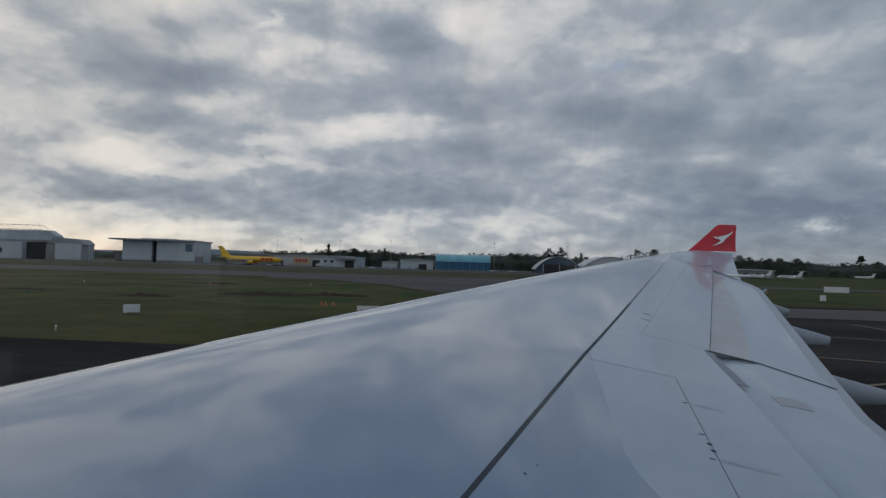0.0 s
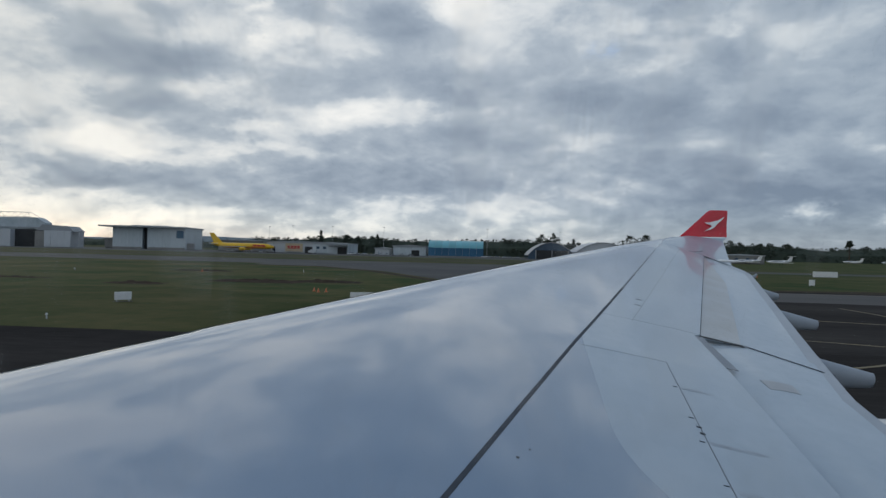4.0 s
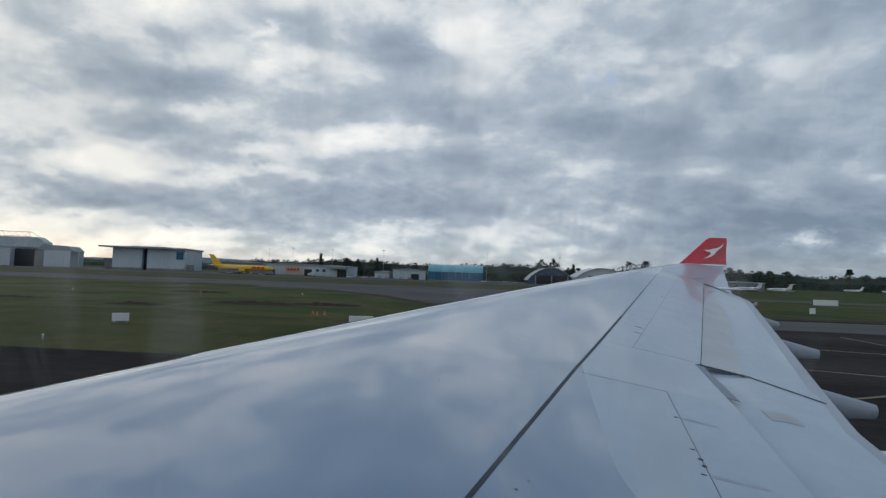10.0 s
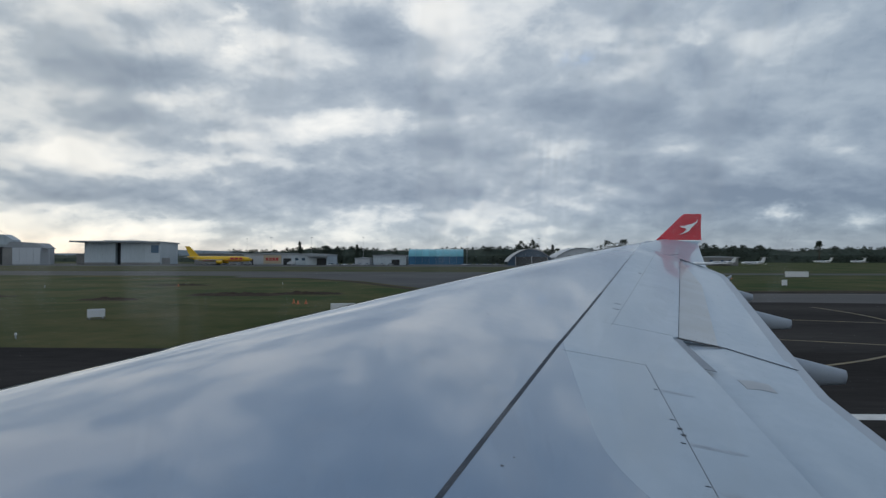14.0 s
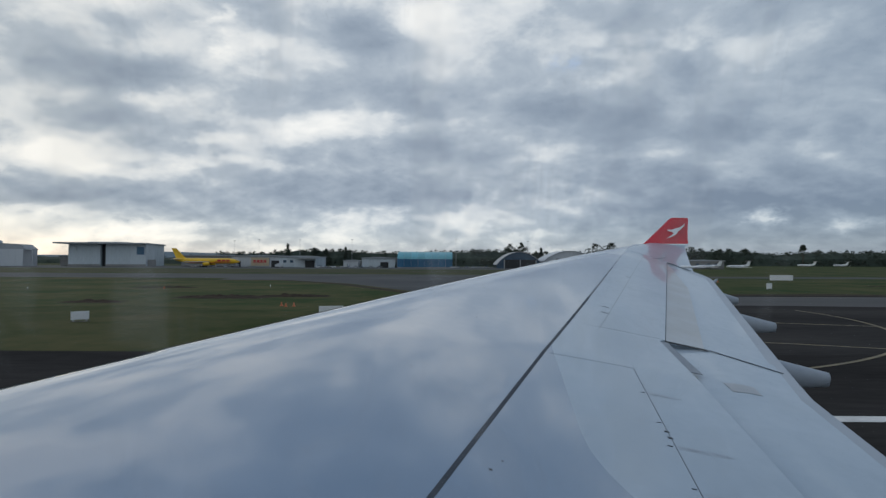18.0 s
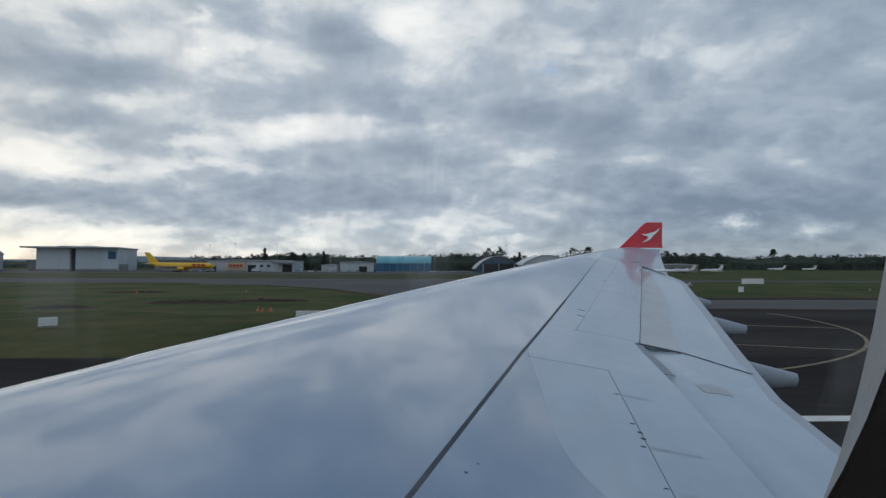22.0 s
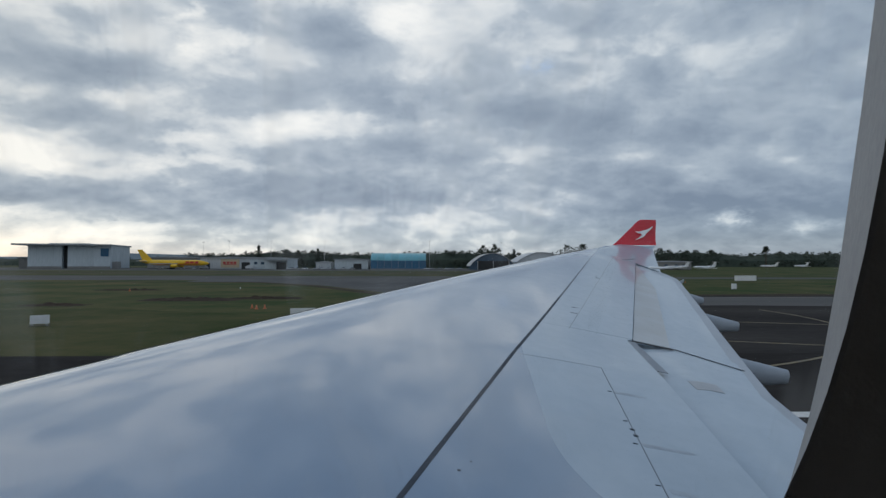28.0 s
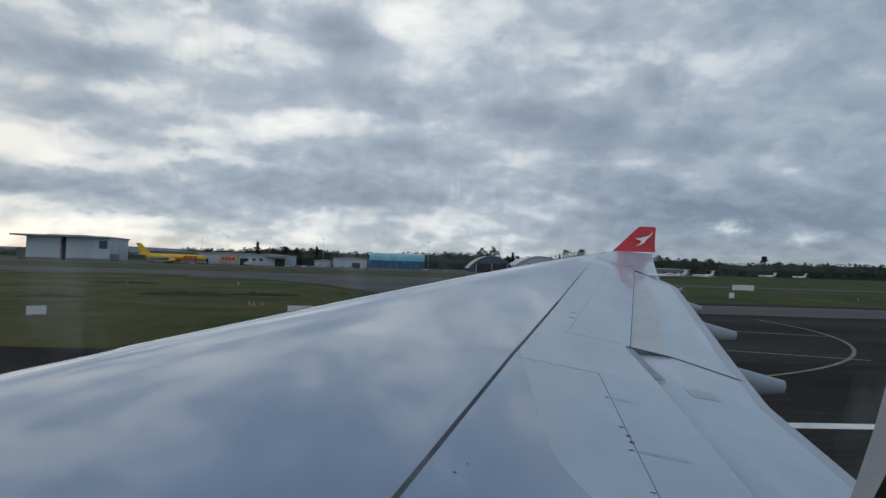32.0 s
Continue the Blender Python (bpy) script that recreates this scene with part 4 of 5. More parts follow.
def terminal():
    t = thing("airport_terminal", "long low white airport building with flat roofs and chimneys", "terminal building")
    part("wing_block", box(-620, -560, 420, 470, 0, 12), CLAD_B, t)
    part("wall", box(-560, -500, 410, 460, 0, 11), CLAD_W, t)
    part("upper_floor", box(-548, -500, 416, 455, 11, 14.5), CLAD, t)
    part("roof", box(-549, -499, 415, 456, 14.5, 15.1), ROOF, t)
    part("wall", box(-500, -470, 405, 450, 0, 10), CLAD_W, t)
    part("wall", box(-470, -424, 408, 450, 0, 8.5), CLAD, t)
    for z in (3.0, 7.2):
        windows(t, [-556 + 6.2 * i for i in range(9)], 409.9, z, z + 1.8, 5.2)
    windows(t, [-545 + 6.2 * i for i in range(7)], 415.9, 12.0, 13.6, 5.2)
    windows(t, [-466 + 5.2 * i for i in range(8)], 407.9, 4.0, 6.0, 4.4)
    for x in (-496, -491, -484, -480):
        part("chimney", tube((x, 425, 10), (x, 425, 14.5), 0.8, 0.7, 10), STEEL, t)
    o = thing("office_block", "dark teal office block under construction", "building")
    part("tower", box(-760, -725, 560, 600, 0, 24), GLASS, o)
    part("tower", box(-724, -690, 562, 600, 0, 21), CLAD_B, o)
    for k in range(6):
        part("floor_edge", box(-760.3, -724.7, 559.6, 559.95, 3.5 + 3.6 * k, 4.0 + 3.6 * k), STEEL, o)
    c = thing("tower_crane", "slender tower crane behind the office block", "crane")
    part("mast", tube((-722, 605, 0), (-722, 605, 30), 0.7, 0.7, 6), STEEL, c)
    part("jib", tube((-740, 605, 29), (-660, 605, 24), 0.5, 0.3, 6), STEEL, c)


def barrel(name, label, x0, x1, y, depth, wall_h, top_h, roof, wall, panels=7):
    """A shed with a curved roof that runs across the view, in sheets."""
    h = thing(name, label, "hangar", at=(slide(x0), 0, 0))
    k = panels
    w = (x1 - x0) / k
    me = me2 = None
    for i in range(k):
        if me is None:
            arc = [(y + depth * (0.5 - 0.5 * math.cos(a)), wall_h + (top_h - wall_h) * math.sin(a)) for a in np.linspace(0.0, math.pi, 13)]
            rows = [[(-w / 2 + 0.07, yy, zz), (w / 2 - 0.07, yy, zz)] for yy, zz in arc]
            bm = grid(rows)
            bmesh.ops.recalc_face_normals(bm, faces=bm.faces)
            bmesh.ops.solidify(bm, geom=bm.faces[:], thickness=0.2)
            ob = part("roof_sheet", bm, roof, h)
            me = ob.data
            wb = part("wall_panel", box(-w / 2 + 0.07, w / 2 - 0.07, y - 0.2, y + 0.1, 0.1, wall_h), wall, h)
            me2 = wb.data
        else:
            ob, wb = new("roof_sheet", me), new("wall_panel", me2)
            ob.parent = wb.parent = h
        ob.location = wb.location = (x0 + w * (i + 0.5), 0, 0)
    arc = [(y + 0.3 + (depth - 0.6) * (0.5 - 0.5 * math.cos(a)), wall_h - 0.3 + (top_h - wall_h) * math.sin(a)) for a in np.linspace(0, math.pi, 13)]
    bm = bmesh.new()
    ends = []
    for x in (x0 + 0.2, x1 - 0.2):
        ends.append([bm.verts.new((x, yy, zz)) for yy, zz in arc] + [bm.verts.new((x, y + depth - 0.3, 0)), bm.verts.new((x, y + 0.3, 0))])
    bm.faces.new(ends[0])
    bm.faces.new(list(reversed(ends[1])))
    n = len(ends[0])
    for i in range(n):
        bm.faces.new((ends[0][i], ends[0][(i + 1) % n], ends[1][(i + 1) % n], ends[1][i]))
    bmesh.ops.recalc_face_normals(bm, faces=bm.faces)
    part("shell", bm, CLAD_W, h)
    part("plinth", box(x0, x1, y - 0.3, y - 0.21, 0, 0.6), CLAD_B, h)
    return h


def arch(name, label, x0, x1, y, depth, wall_h, top_h, roof, gable, door=None):
    """A shed whose curved gable faces the runway."""
    h = thing(name, label, "hangar", at=(slide(x0), 0, 0))
    def curve(m):
        return [(x0 - m + (x1 - x0 + 2 * m) * k / 16, wall_h + m + (top_h - wall_h) * math.sin(math.pi * k / 16) ** 0.8) for k in range(17)]
    part("hall", prism([(x0, 0)] + curve(0) + [(x1, 0)], y, y + depth), gable, h)
    rows = [[(x, y - 1.0, z), (x, y + depth + 0.5, z)] for x, z in curve(0.3)]
    bm = grid(rows)
    bmesh.ops.recalc_face_normals(bm, faces=bm.faces)
    bmesh.ops.solidify(bm, geom=bm.faces[:], thickness=0.35)
    part("roof", bm, roof, h, "curved sheet roof")
    if door:
        part("door_opening", box(door[0], door[1], y - 0.15, y + 0.05, 0, door[2]), DARK, h, "wide dark door opening")
        for x in (door[0] - 0.3, (door[0] + door[1]) / 2, door[1] + 0.3):
            part("door_post", box(x - 0.3, x + 0.3, y - 0.5, y - 0.16, 0, door[2]), ROOF, h)
    return h


def shed(name, label, x0, x1, y0, y1, hgt, wall, fascia=None, doors=(), win=()):
    h = thing(name, label, "shed", at=(slide(x0), 0, 0))
    part("wall", box(x0, x1, y0, y1, 0, hgt), wall, h)
    cladding(x0, x1, y0 - 0.1, 0.3, hgt - 0.4, h, wall, 5.0)
    part("roof", prism(((x0 - 0.5, hgt), (x0 - 0.5, hgt + 0.5), ((x0 + x1) / 2, hgt + 1.1), (x1 + 0.5, hgt + 0.5), (x1 + 0.5, hgt)), y0 - 1.2, y1 + 0.5), ROOF, h, "shallow sheet roof")
    for a, b, z in doors:
        part("door_opening", box(a, b, y0 - 0.55, y0 - 0.36, 0, z), DARK, h)
    if win:
        windows(h, win, y0 - 0.36, hgt * 0.45, hgt * 0.7, 2.4)
    return h


def depot():
    h = shed("freight_depot", "low white freight depot with a cream wall sign", -126, -78, 404, 440, 8.0, CLAD_W, doors=((-96, -90, 5.0), (-124, -119, 4.5)))
    part("sign_panel", box(-111, -97.5, 403.0, 403.35, 1.0, 7.2), CREAM, h, "cream sign wall with red lettering bars")
    for x0, x1 in ((-109.2, -107.4), (-106.6, -104.6), (-104.0, -102.2), (-101.6, -99.6)):
        part("sign_bar", box(x0, x1, 402.8, 402.98, 3.9, 5.4), RTXT, h)
    part("sign_bar", box(-109.2, -99.6, 402.8, 402.98, 3.2, 3.6), RTXT, h)
    s = shed("cargo_shed", "long grey cargo shed with a dark open bay", -88, -61, 398, 430, 7.6, CLAD, doors=((-69, -62, 5.2),), win=(-84, -79))
    part("canopy", box(-76, -60, 392, 397.5, 6.4, 6.9), ROOF, s)


big_hangar()
old_hangar()
terminal()
depot()
barrel("teal_hangar", "long hangar with teal curved roof and dark blue wall", 3.0, 44.0, 400, 26, 6.6, 12.2, TEAL, BLUE, 8)
barrel("rear_teal_hangar", "second teal roofed hangar behind the first", 8, 42, 440, 26, 5.6, 11.0, TEAL, BLUE, 7)
arch("dark_arch_hangar", "dark open arched hangar with pale roof edge", 77, 111, 402, 30, 2.5, 12.2, ROOF, GLASS, (83, 106, 6.5))
arch("white_arch_hangar", "white arched hangar with wide dark doorway", 112, 150, 400, 34, 5.5, 13.0, CLAD_W, CLAD_W, (121, 143, 7.5))
shed("blue_grey_shed", "blue grey workshop shed beside the arched hangars", 152, 188, 402, 430, 8.6, CLAD, doors=((158, 164, 5.5),))
shed("grey_store", "low grey store beside the teal hangar", -24, 1, 404, 424, 7.0, CLAD, doors=((-10, -4, 4.2),))
shed("small_store", "small white store among parked cars", -37, -26, 400, 412, 4.8, CLAD_W)
shed("tan_cabin", "small tan site cabin", -276, -262, 420, 440, 7.5, CLAD_B)
shed("low_shed", "low brown shed beside the fabric hangars", 224, 250, 410, 426, 6.0, CLAD_B, win=(230, 238, 244))


# ---- parked aircraft ----
def fin_plate(pts, y, thick):
    return prism(pts, y - thick / 2, y + thick / 2)


def yellow_jet():
    a = thing("cargo_jet", "yellow cargo jet with red markings parked beside the hangar", "aircraft", at=(-189, 384, 0), turn=4.0)
    st = [(0.3, 0, 5.9, 0.25, 0.3), (3, 0, 5.5, 0.9, 1.0), (8, 0, 4.9, 1.6, 1.7), (13, 0, 4.6, 1.88, 1.95), (38, 0, 4.5, 1.88, 1.95), (42, 0, 4.4, 1.7, 1.75), (45, 0, 4.2, 1.1, 1.15), (46.6, 0, 4.1, 0.35, 0.4)]
    part("fuselage", body(st, 20), YJET, a, "yellow fuselage", smooth=True)
    part("tail_fin", fin_plate(((-1.3, 13.6), (1.9, 13.6), (9.0, 6.3), (2.4, 6.1)), 0, 0.4), YJET, a, "yellow tail fin")
    for s in (-1, 1):
        part("tailplane", slab(((1.5, s * 0.8), (5.6, s * 0.8), (3.2, s * 7.4), (1.2, s * 7.4)), 5.6, 5.9), CLAD_W, a)
        part("wing", slab(((17, s * 1.5), (26.5, s * 1.5), (15.5, s * 18.5), (13.8, s * 18.5)), 3.6, 4.1), STEEL, a)
        part("engine", body([(23.2, s * 6.4, 2.4, 0.9, 0.9), (24.2, s * 6.4, 2.4, 1.2, 1.2), (27.2, s * 6.4, 2.4, 1.15, 1.15), (27.4, s * 6.4, 2.4, 1.0, 1.0)], 16), YJET, a, smooth=True)
        part("winglet", fin_plate(((13.8, 3.8), (15.4, 3.8), (14.3, 6.2), (13.6, 6.2)), s * 18.4, 0.2), YJET, a)
        for x in (20.5, 22):
            part("wheel", tube((x, s * 3.5 - 0.3, 0.55), (x, s * 3.5 + 0.3, 0.55), 0.55, 0.55, 14), TYRE, a)
        part("gear_leg", tube((21.2, s * 3.5, 0.5), (21.2, s * 3.0, 3.8), 0.18, 0.18, 8), STEEL, a)
    part("wheel", tube((41.5, -0.35, 0.45), (41.5, 0.35, 0.45), 0.45, 0.45, 14), TYRE, a)
    part("gear_leg", tube((41.5, 0, 0.4), (41.5, 0, 3.0), 0.13, 0.13, 8), STEEL, a)
    part("cockpit_window", box(44.2, 45.1, -1.0, 1.0, 4.85, 5.25), GLASS, a)
    for x0, x1 in ((31.5, 34.0), (34.6, 37.1), (37.7, 40.2)):
        part("red_marking", box(x0, x1, -1.93, -1.80, 4.3, 5.6), RTXT, a)
    part("red_marking", box(30, 41, -1.93, -1.80, 3.9, 4.15), RTXT, a)
    part("belly_stripe", box(12, 40, -1.75, -1.55, 3.2, 3.45), RTXT, a)


def small_jet():
    a = thing("business_jet", "small white business jet parked on the far grass apron", "aircraft", "small parked jets", at=(202, 404, 0))
    st = [(-9.5, 0, 2.4, 0.12, 0.15), (-8.2, 0, 2.2, 0.6, 0.6), (-6, 0, 2.2, 0.95, 0.98), (4, 0, 2.2, 0.95, 0.98), (8, 0, 2.6, 0.45, 0.5), (9.6, 0, 2.9, 0.12, 0.14)]
    part("fuselage", body(st, 16), HULL, a, smooth=True)
    part("tail_fin", fin_plate(((6, 2.9), (9.6, 2.9), (10.8, 6.3), (8.9, 6.3)), 0, 0.25), HULL, a)
    part("tailplane", slab(((8.9, -3.2), (10.2, -3.2), (10.9, 0), (10.2, 3.2), (8.9, 3.2), (8.6, 0)), 6.25, 6.4), HULL, a)
    for s in (-1, 1):
        part("wing", slab(((-1.5, s * 0.6), (2.6, s * 0.6), (4.2, s * 8.8), (3.0, s * 8.8)), 1.5, 1.7), HULL, a)
        part("engine", body([(3.6, s * 1.5, 2.9, 0.4, 0.4), (4.2, s * 1.5, 2.9, 0.5, 0.5), (6.6, s * 1.5, 2.9, 0.42, 0.42)], 12), HULL, a, smooth=True)
        part("wheel", tube((1.5, s * 1.4 - 0.1, 0.3), (1.5, s * 1.4 + 0.1, 0.3), 0.3, 0.3, 10), TYRE, a)
        part("gear_leg", tube((1.5, s * 1.4, 0.3), (1.5, s * 1.2, 1.6), 0.07, 0.07, 6), STEEL, a)
    part("wheel", tube((-6.5, -0.1, 0.25), (-6.5, 0.1, 0.25), 0.25, 0.25, 10), TYRE, a)
    part("gear_leg", tube((-6.5, 0, 0.25), (-6.5, 0, 1.6), 0.06, 0.06, 6), STEEL, a)
    part("cabin_window", box(-6.8, 2.5, -0.97, -0.90, 2.35, 2.65), GLASS, a)
    copy_thing(a, pose(221, 398, 0, 0, 0, 10))
    copy_thing(a, pose(405, 600, 0, 0, 0, -6))
    copy_thing(a, pose(450, 610, 0, 0, 0, 8))


yellow_jet()
small_jet()


# ---- cars, masts, signs and markers ----
def parked_cars():
    c = thing("car", "small parked car beside the hangars", "car", "parked cars", at=(-85, 392, 0))
    part("body", box(-2.1, 2.1, -0.85, 0.85, 0.35, 0.95, 0.12), CAR_P, c)
    part("cabin", prism(((-1.2, 0.95), (-0.7, 1.45), (0.7, 1.45), (1.4, 0.95)), -0.75, 0.75), GLASS, c)
    for x in (-1.3, 1.3):
        for y in (-0.8, 0.8):
            part("wheel", tube((x, y - 0.1, 0.32), (x, y + 0.1, 0.32), 0.32, 0.32, 12), TYRE, c)
    rng = random.Random(4)
    spots = [(-58 + 5.3 * k + rng.uniform(-1, 1), 391 + rng.uniform(-4, 5)) for k in range(1, 10)]
    spots += [(44 + 5.0 * k + rng.uniform(-1, 1), 404 + rng.uniform(-6, 6)) for k in range(6)]
    spots += [(-148 + 7 * k + rng.uniform(-2, 2), 391 + rng.uniform(-2, 3)) for k in range(5)]
    spots += [(-560 + 6.2 * k + rng.uniform(-1, 1), 397 + rng.uniform(-3, 5)) for k in range(22)]
    spots += [(-415 + 9 * k + rng.uniform(-2, 2), 389 + rng.uniform(-2, 2)) for k in range(7)]
    for x, y in spots:
        copy_thing(c, pose(x + slide(x), y, 0, 0, 0, rng.choice((0, 8, 85, 95, 180))))
    v = thing("van", "white box van beside the depot", "van", at=(-147, 390, 0))
    part("box_body", box(-3.0, 1.4, -1.1, 1.1, 0.6, 3.0, 0.1), CLAD_W, v)
    part("cab", box(1.45, 3.0, -1.0, 1.0, 0.5, 2.2, 0.2), CLAD_W, v)
    part("windscreen", box(2.6, 3.03, -0.9, 0.9, 1.4, 2.0), GLASS, v)
    for x in (-1.9, 2.1):
        for y in (-0.95, 0.95):
            part("wheel", tube((x, y - 0.12, 0.4), (x, y + 0.12, 0.4), 0.4, 0.4, 12), TYRE, v)
    copy_thing(v, pose(-115, 391, 0, 0, 0, 175))
    copy_thing(v, pose(-67, 394, 0, 0, 0, 90))


def light_masts():
    m = thing("light_mast", "tall thin floodlight mast", "light mast", "floodlight masts", at=(-147, 440, 0))
    part("pole", tube((0, 0, 0), (0, 0, 22), 0.12, 0.06, 8), STEEL, m)
    part("lamp_head", box(-0.9, 0.9, -0.25, 0.25, 21.8, 22.2), STEEL, m)
    part("foot", box(-0.5, 0.5, -0.5, 0.5, 0, 0.4), CONCRETE, m)
    for x, y in ((-85, 442), (-36, 430), (47, 425), (108, 455), (-150, 470), (-470, 440)):
        copy_thing(m, pose(x + slide(x), y, 0))


def sign_board(x, y, w, h, turn, label):
    s = thing("sign_board", label, "sign", "taxiway signs", at=(x, y, 0), turn=turn)
    part("face", box(-w / 2, w / 2, -0.06, 0.06, 0.18, 0.18 + h, 0.02), SIGN, s)
    for dx in (-w * 0.36, w * 0.36):
        part("leg", box(dx - 0.05, dx + 0.05, -0.05, 0.05, 0, 0.2), STEEL, s)
    part("base", box(-w / 2 - 0.1, w / 2 + 0.1, -0.2, 0.2, 0, 0.03), CONCRETE, s)
    return s


def markers():
    sign_board(-26.5, 48.5, 1.4, 0.75, 38, "white back of a tilted taxiway sign in the grass")
    sign_board(-5.2, 55.6, 2.5, 0.75, 12, "long white taxiway sign in the grass")
    sign_board(107, 162, 7.0, 1.6, 2, "long white airfield sign beside the far road")
    sign_board(73.6, 112, 1.25, 1.1, 10, "small white marker box in the grass")
    c = thing("traffic_cone", "small orange traffic cone in the grass", "traffic cone", "orange cones", at=(-12.7, 65, 0))
    part("cone", tube((0, 0, 0.04), (0, 0, 0.50), 0.15, 0.03, 12), ORANGE, c)
    part("foot", box(-0.19, 0.19, -0.19, 0.19, 0, 0.05), ORANGE, c)
    part("band", tube((0, 0, 0.26), (0, 0, 0.34), 0.090, 0.070, 12), SIGN, c, "white band")
    for x, y in ((-13.6, 66.2), (-11.9, 65.6), (82, 150), (-48, 104)):
        copy_thing(c, pose(x, y, 0))
    e = thing("edge_light", "small white taxiway edge light stub in the grass", "edge light", "edge lights", at=(-24, 36.5, 0))
    part("post", tube((0, 0, 0), (0, 0, 0.3), 0.05, 0.05, 8), STEEL, e)
    part("lamp", tube((0, 0, 0.3), (0, 0, 0.42), 0.09, 0.06, 10), SIGN, e)
    for x, y in ((-40, 36), (-8, 36.5), (-60, 60), (-70, 98), (-30, 112), (46, 121), (110, 122)):
        copy_thing(e, pose(x, y, 0))


parked_cars()
light_masts()
markers()


# ---- trees and distance ----
def leaf_cloud(centres, seed, tris=9):
    """Many small leaf clumps, each a spray of crossed triangles."""
    rng = np.random.default_rng(seed)
    v, f = [], []
    for cx, cy, cz, r in centres:
        for _ in range(tris):
            o = np.array((cx, cy, cz)) + rng.normal(0, 0.5, 3) * r
            d = rng.normal(0, 1, (3, 3))
            d /= np.linalg.norm(d, axis=1)[:, None]
            k = len(v)
            v.extend(tuple(o + d[i] * r * rng.uniform(0.5, 1.0)) for i in range(3))
            f.append((k, k + 1, k + 2))
    return v, f


def crown_points(x, y, h, spread, rng, kind, n):
    pts = []
    for _ in range(n):
        u = rng.random()
        if kind == "umbrella":
            z = h * (0.80 + 0.2 * u)
            rad = spread * (1.15 - u * 0.7) * rng.uniform(0.1, 1.0)
        elif kind == "pine":
            z = h * (0.18 + 0.8 * u)
            rad = spread * (1.02 - u) * rng.uniform(0.3, 1.0)
        else:
            z = h * (0.22 + 0.78 * u)
            rad = spread * math.sqrt(max(0.05, 1 - (2 * u - 0.85) ** 2)) * rng.uniform(0.2, 1.0)
        a = rng.uniform(0, 6.28)
        pts.append((x + rad * math.cos(a), y + rad * math.sin(a), z, h * 0.034 * rng.uniform(0.7, 1.4)))
    return pts


def from_lists(name, v, f, mat):
    me = bpy.data.meshes.new(name)
    me.from_pydata(v, [], f)
    me.materials.append(mat)
    return me


def woods(name, label, x0, x1, y, depth, low, high, count, seed):
    rng = random.Random(seed)
    pts = []
    for k in range(count):
        x = x0 + (x1 - x0) * (k + rng.random()) / count
        h = low + (high - low) * (0.35 + 0.5 * noise.noise((x * 0.012, seed, 0)) + 0.3 * rng.random())
        pts += crown_points(x, y + rng.random() * depth, h, h * 0.45, rng, "round", 80)
        pts += [(x + rng.uniform(-6, 6), y - 1 + rng.random() * depth, rng.uniform(0.5, h * 0.4), h * 0.1) for _ in range(20)]
    v, f = leaf_cloud(pts, seed, 10)
    # the dense heart of the wood: a lumpy bank that the leaves cover
    n = int((x1 - x0) / 5)
    base = len(v)
    for i in range(n + 1):
        x = x0 + (x1 - x0) * i / n
        h = low + (high - low) * (0.44 + 0.5 * noise.noise((x * 0.012, seed, 0)))
        h *= 0.90 + 0.2 * noise.noise((x * 0.09, seed, 3))
        for dy, k in ((0, 0.0), (depth * 0.1, 0.55), (depth * 0.35, 0.9), (depth * 0.6, 1.0), (depth * 1.05, 0.0)):
            v.append((x, y + dy + 2.5 * noise.noise((x * 0.2, dy, seed)), h * k * (1 + 0.15 * noise.noise((x * 0.25, dy, seed + 5)))))
    for i in range(n):
        for k in range(4):
            q = base + i * 5 + k
            f.append((q, q + 5, q + 6, q + 1))
    ob = new(name, from_lists(name, v, f, LEAF))
    tagged(ob, label, "trees", kind="stuff")


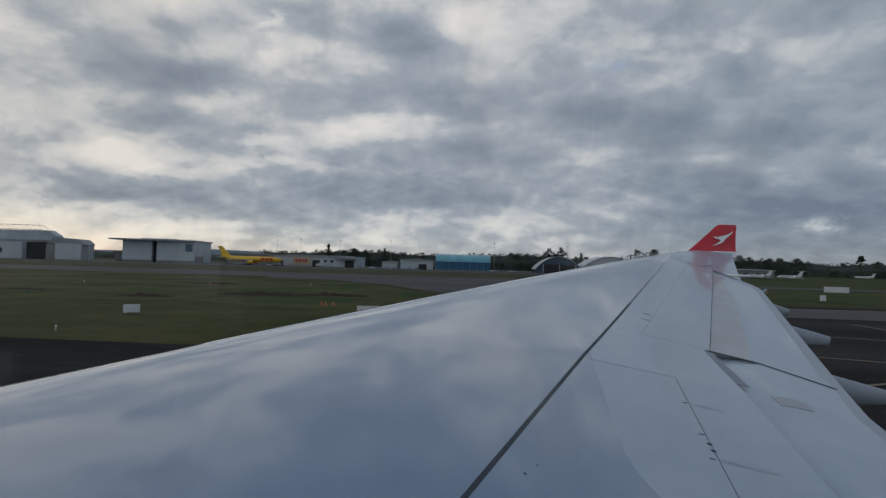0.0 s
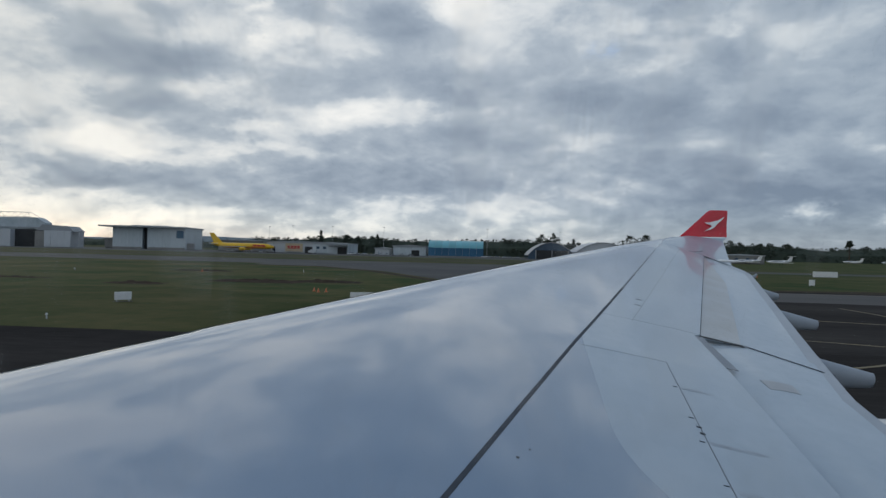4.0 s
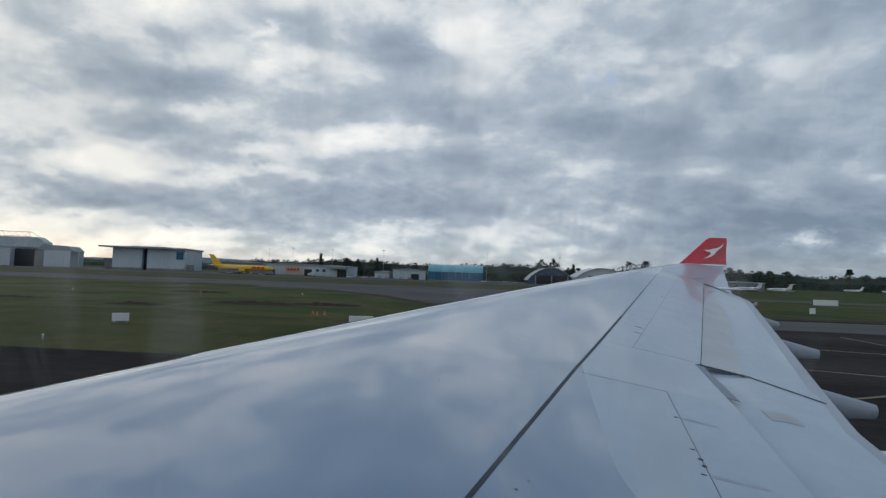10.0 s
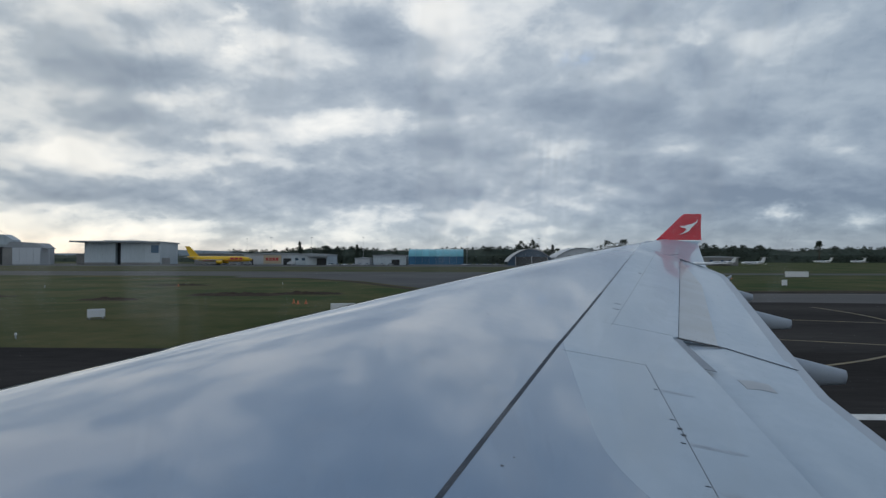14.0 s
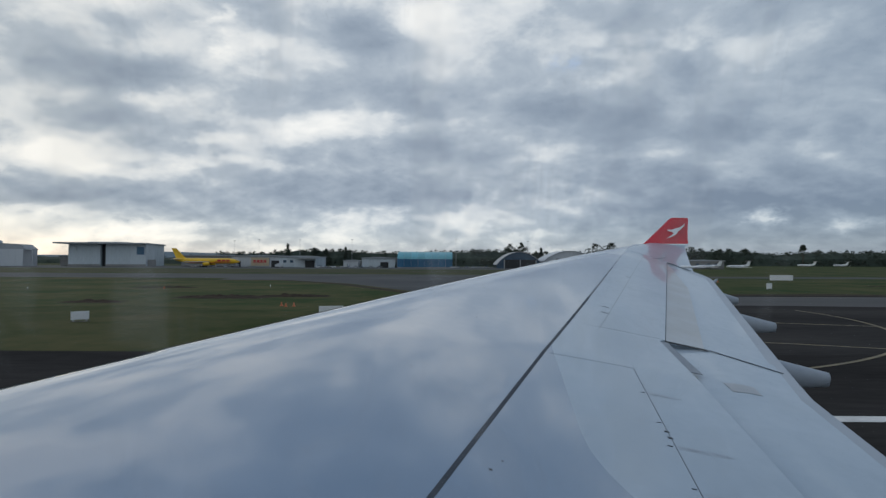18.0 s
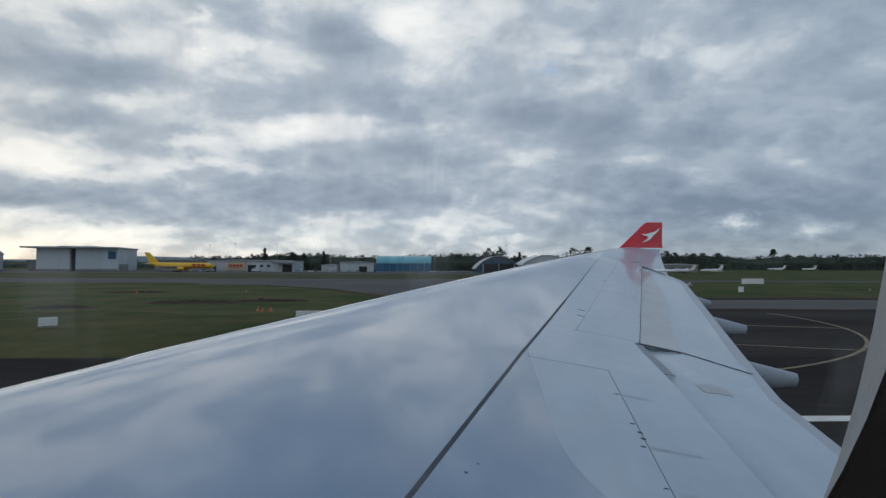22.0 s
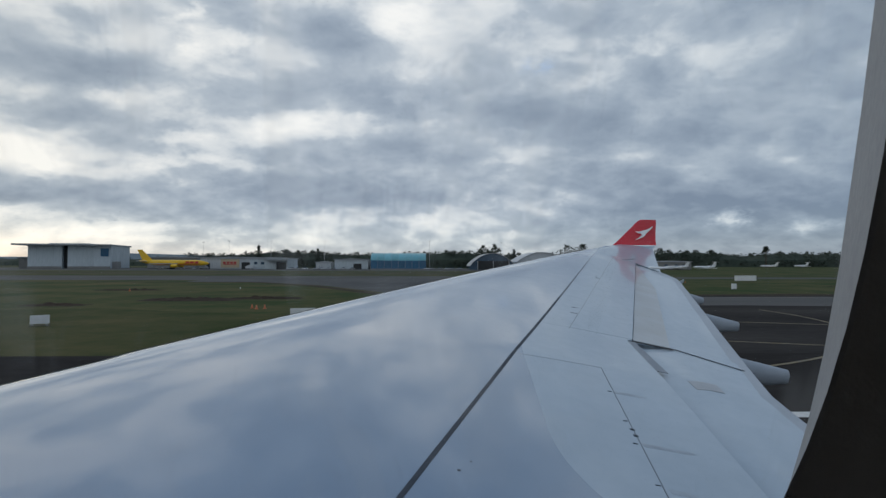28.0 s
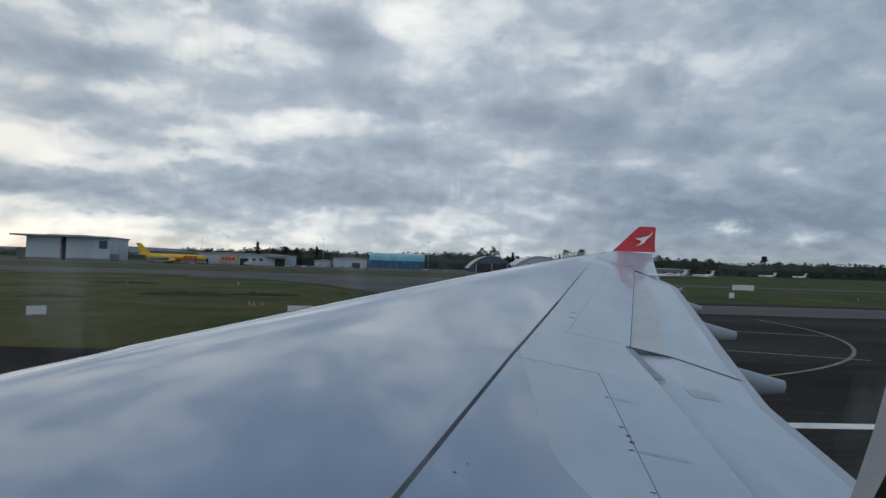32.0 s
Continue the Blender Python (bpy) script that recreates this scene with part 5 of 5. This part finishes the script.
def lone_tree(x, y, h, spread, kind, seed, label):
    rng = random.Random(seed)
    t = thing("tree", label, "tree", at=(x, y, 0))
    bm = tube((0, 0, 0), (0, 0, h * (0.6 if kind == "round" else 0.9)), h * 0.028, h * 0.01, 7)
    for k in range(6):
        a = rng.uniform(0, 6.28)
        z = h * (0.25 + 0.07 * k)
        add_tube(bm, (0, 0, z), (spread * 0.6 * math.cos(a), spread * 0.6 * math.sin(a), z + h * 0.12), h * 0.01, h * 0.003, 5)
    part("trunk", bm, BARK, t)
    v, f = leaf_cloud(crown_points(0, 0, h, spread, rng, kind, 210), seed, 10)
    crown = new("crown", from_lists("crown", v, f, LEAF))
    crown.parent = t


def distance():
    woods("far_woods", "long dark line of far woods", 215, 1400, 700, 60, 15, 26, 330, 3)
    woods("middle_woods", "dark trees behind the hangars", -105, 225, 520, 40, 11, 19, 130, 5)
    woods("hangar_trees", "dark trees behind the sheds", -230, -95, 540, 40, 11, 19, 60, 6)
    woods("left_woods", "low trees beyond the apron", -1300, -190, 640, 50, 6, 13, 120, 7)
    for x, y, h, s, kind, seed in ((-118, 520, 21, 4.0, "pine", 1), (-92, 520, 17, 5.5, "round", 2), (-80, 515, 16, 5, "round", 3), (-58, 520, 18, 3.5, "pine", 4),
                                   (95, 470, 20, 7, "round", 5), (105, 472, 21, 7.5, "round", 6), (122, 470, 17, 4, "pine", 7), (252, 470, 18, 10, "round", 8),
                                   (264, 478, 17, 9, "round", 9), (276, 474, 15, 7, "round", 10), (428, 640, 25, 3.8, "umbrella", 11), (-104, 525, 15, 6, "round", 12),
                                   (172, 480, 21, 11, "round", 13), (188, 486, 22, 11, "round", 14), (199, 480, 18, 8, "round", 15)):
        lone_tree(x + (slide(x) if x < 300 else 0), y, h, s, kind, seed, "dark pointed pine behind the sheds" if kind == "pine" else "dark round-crowned tree behind the hangars")
    rows = []
    for i in range(90):
        x = -4300 + 8600 * i / 89
        h = 26 + 34 * max(0, noise.noise((i * 0.11, 2.0, 0)) + 0.35) * (1.5 if x < -800 else 0.55)
        rows.append([(x, 2700, -2), (x, 2790, h * 0.7), (x, 2880, h), (x, 3200, -2)])
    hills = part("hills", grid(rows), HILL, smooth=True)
    tagged(hills, "low hills on the horizon, coloured blue with distance haze", "hills", kind="structure")


distance()
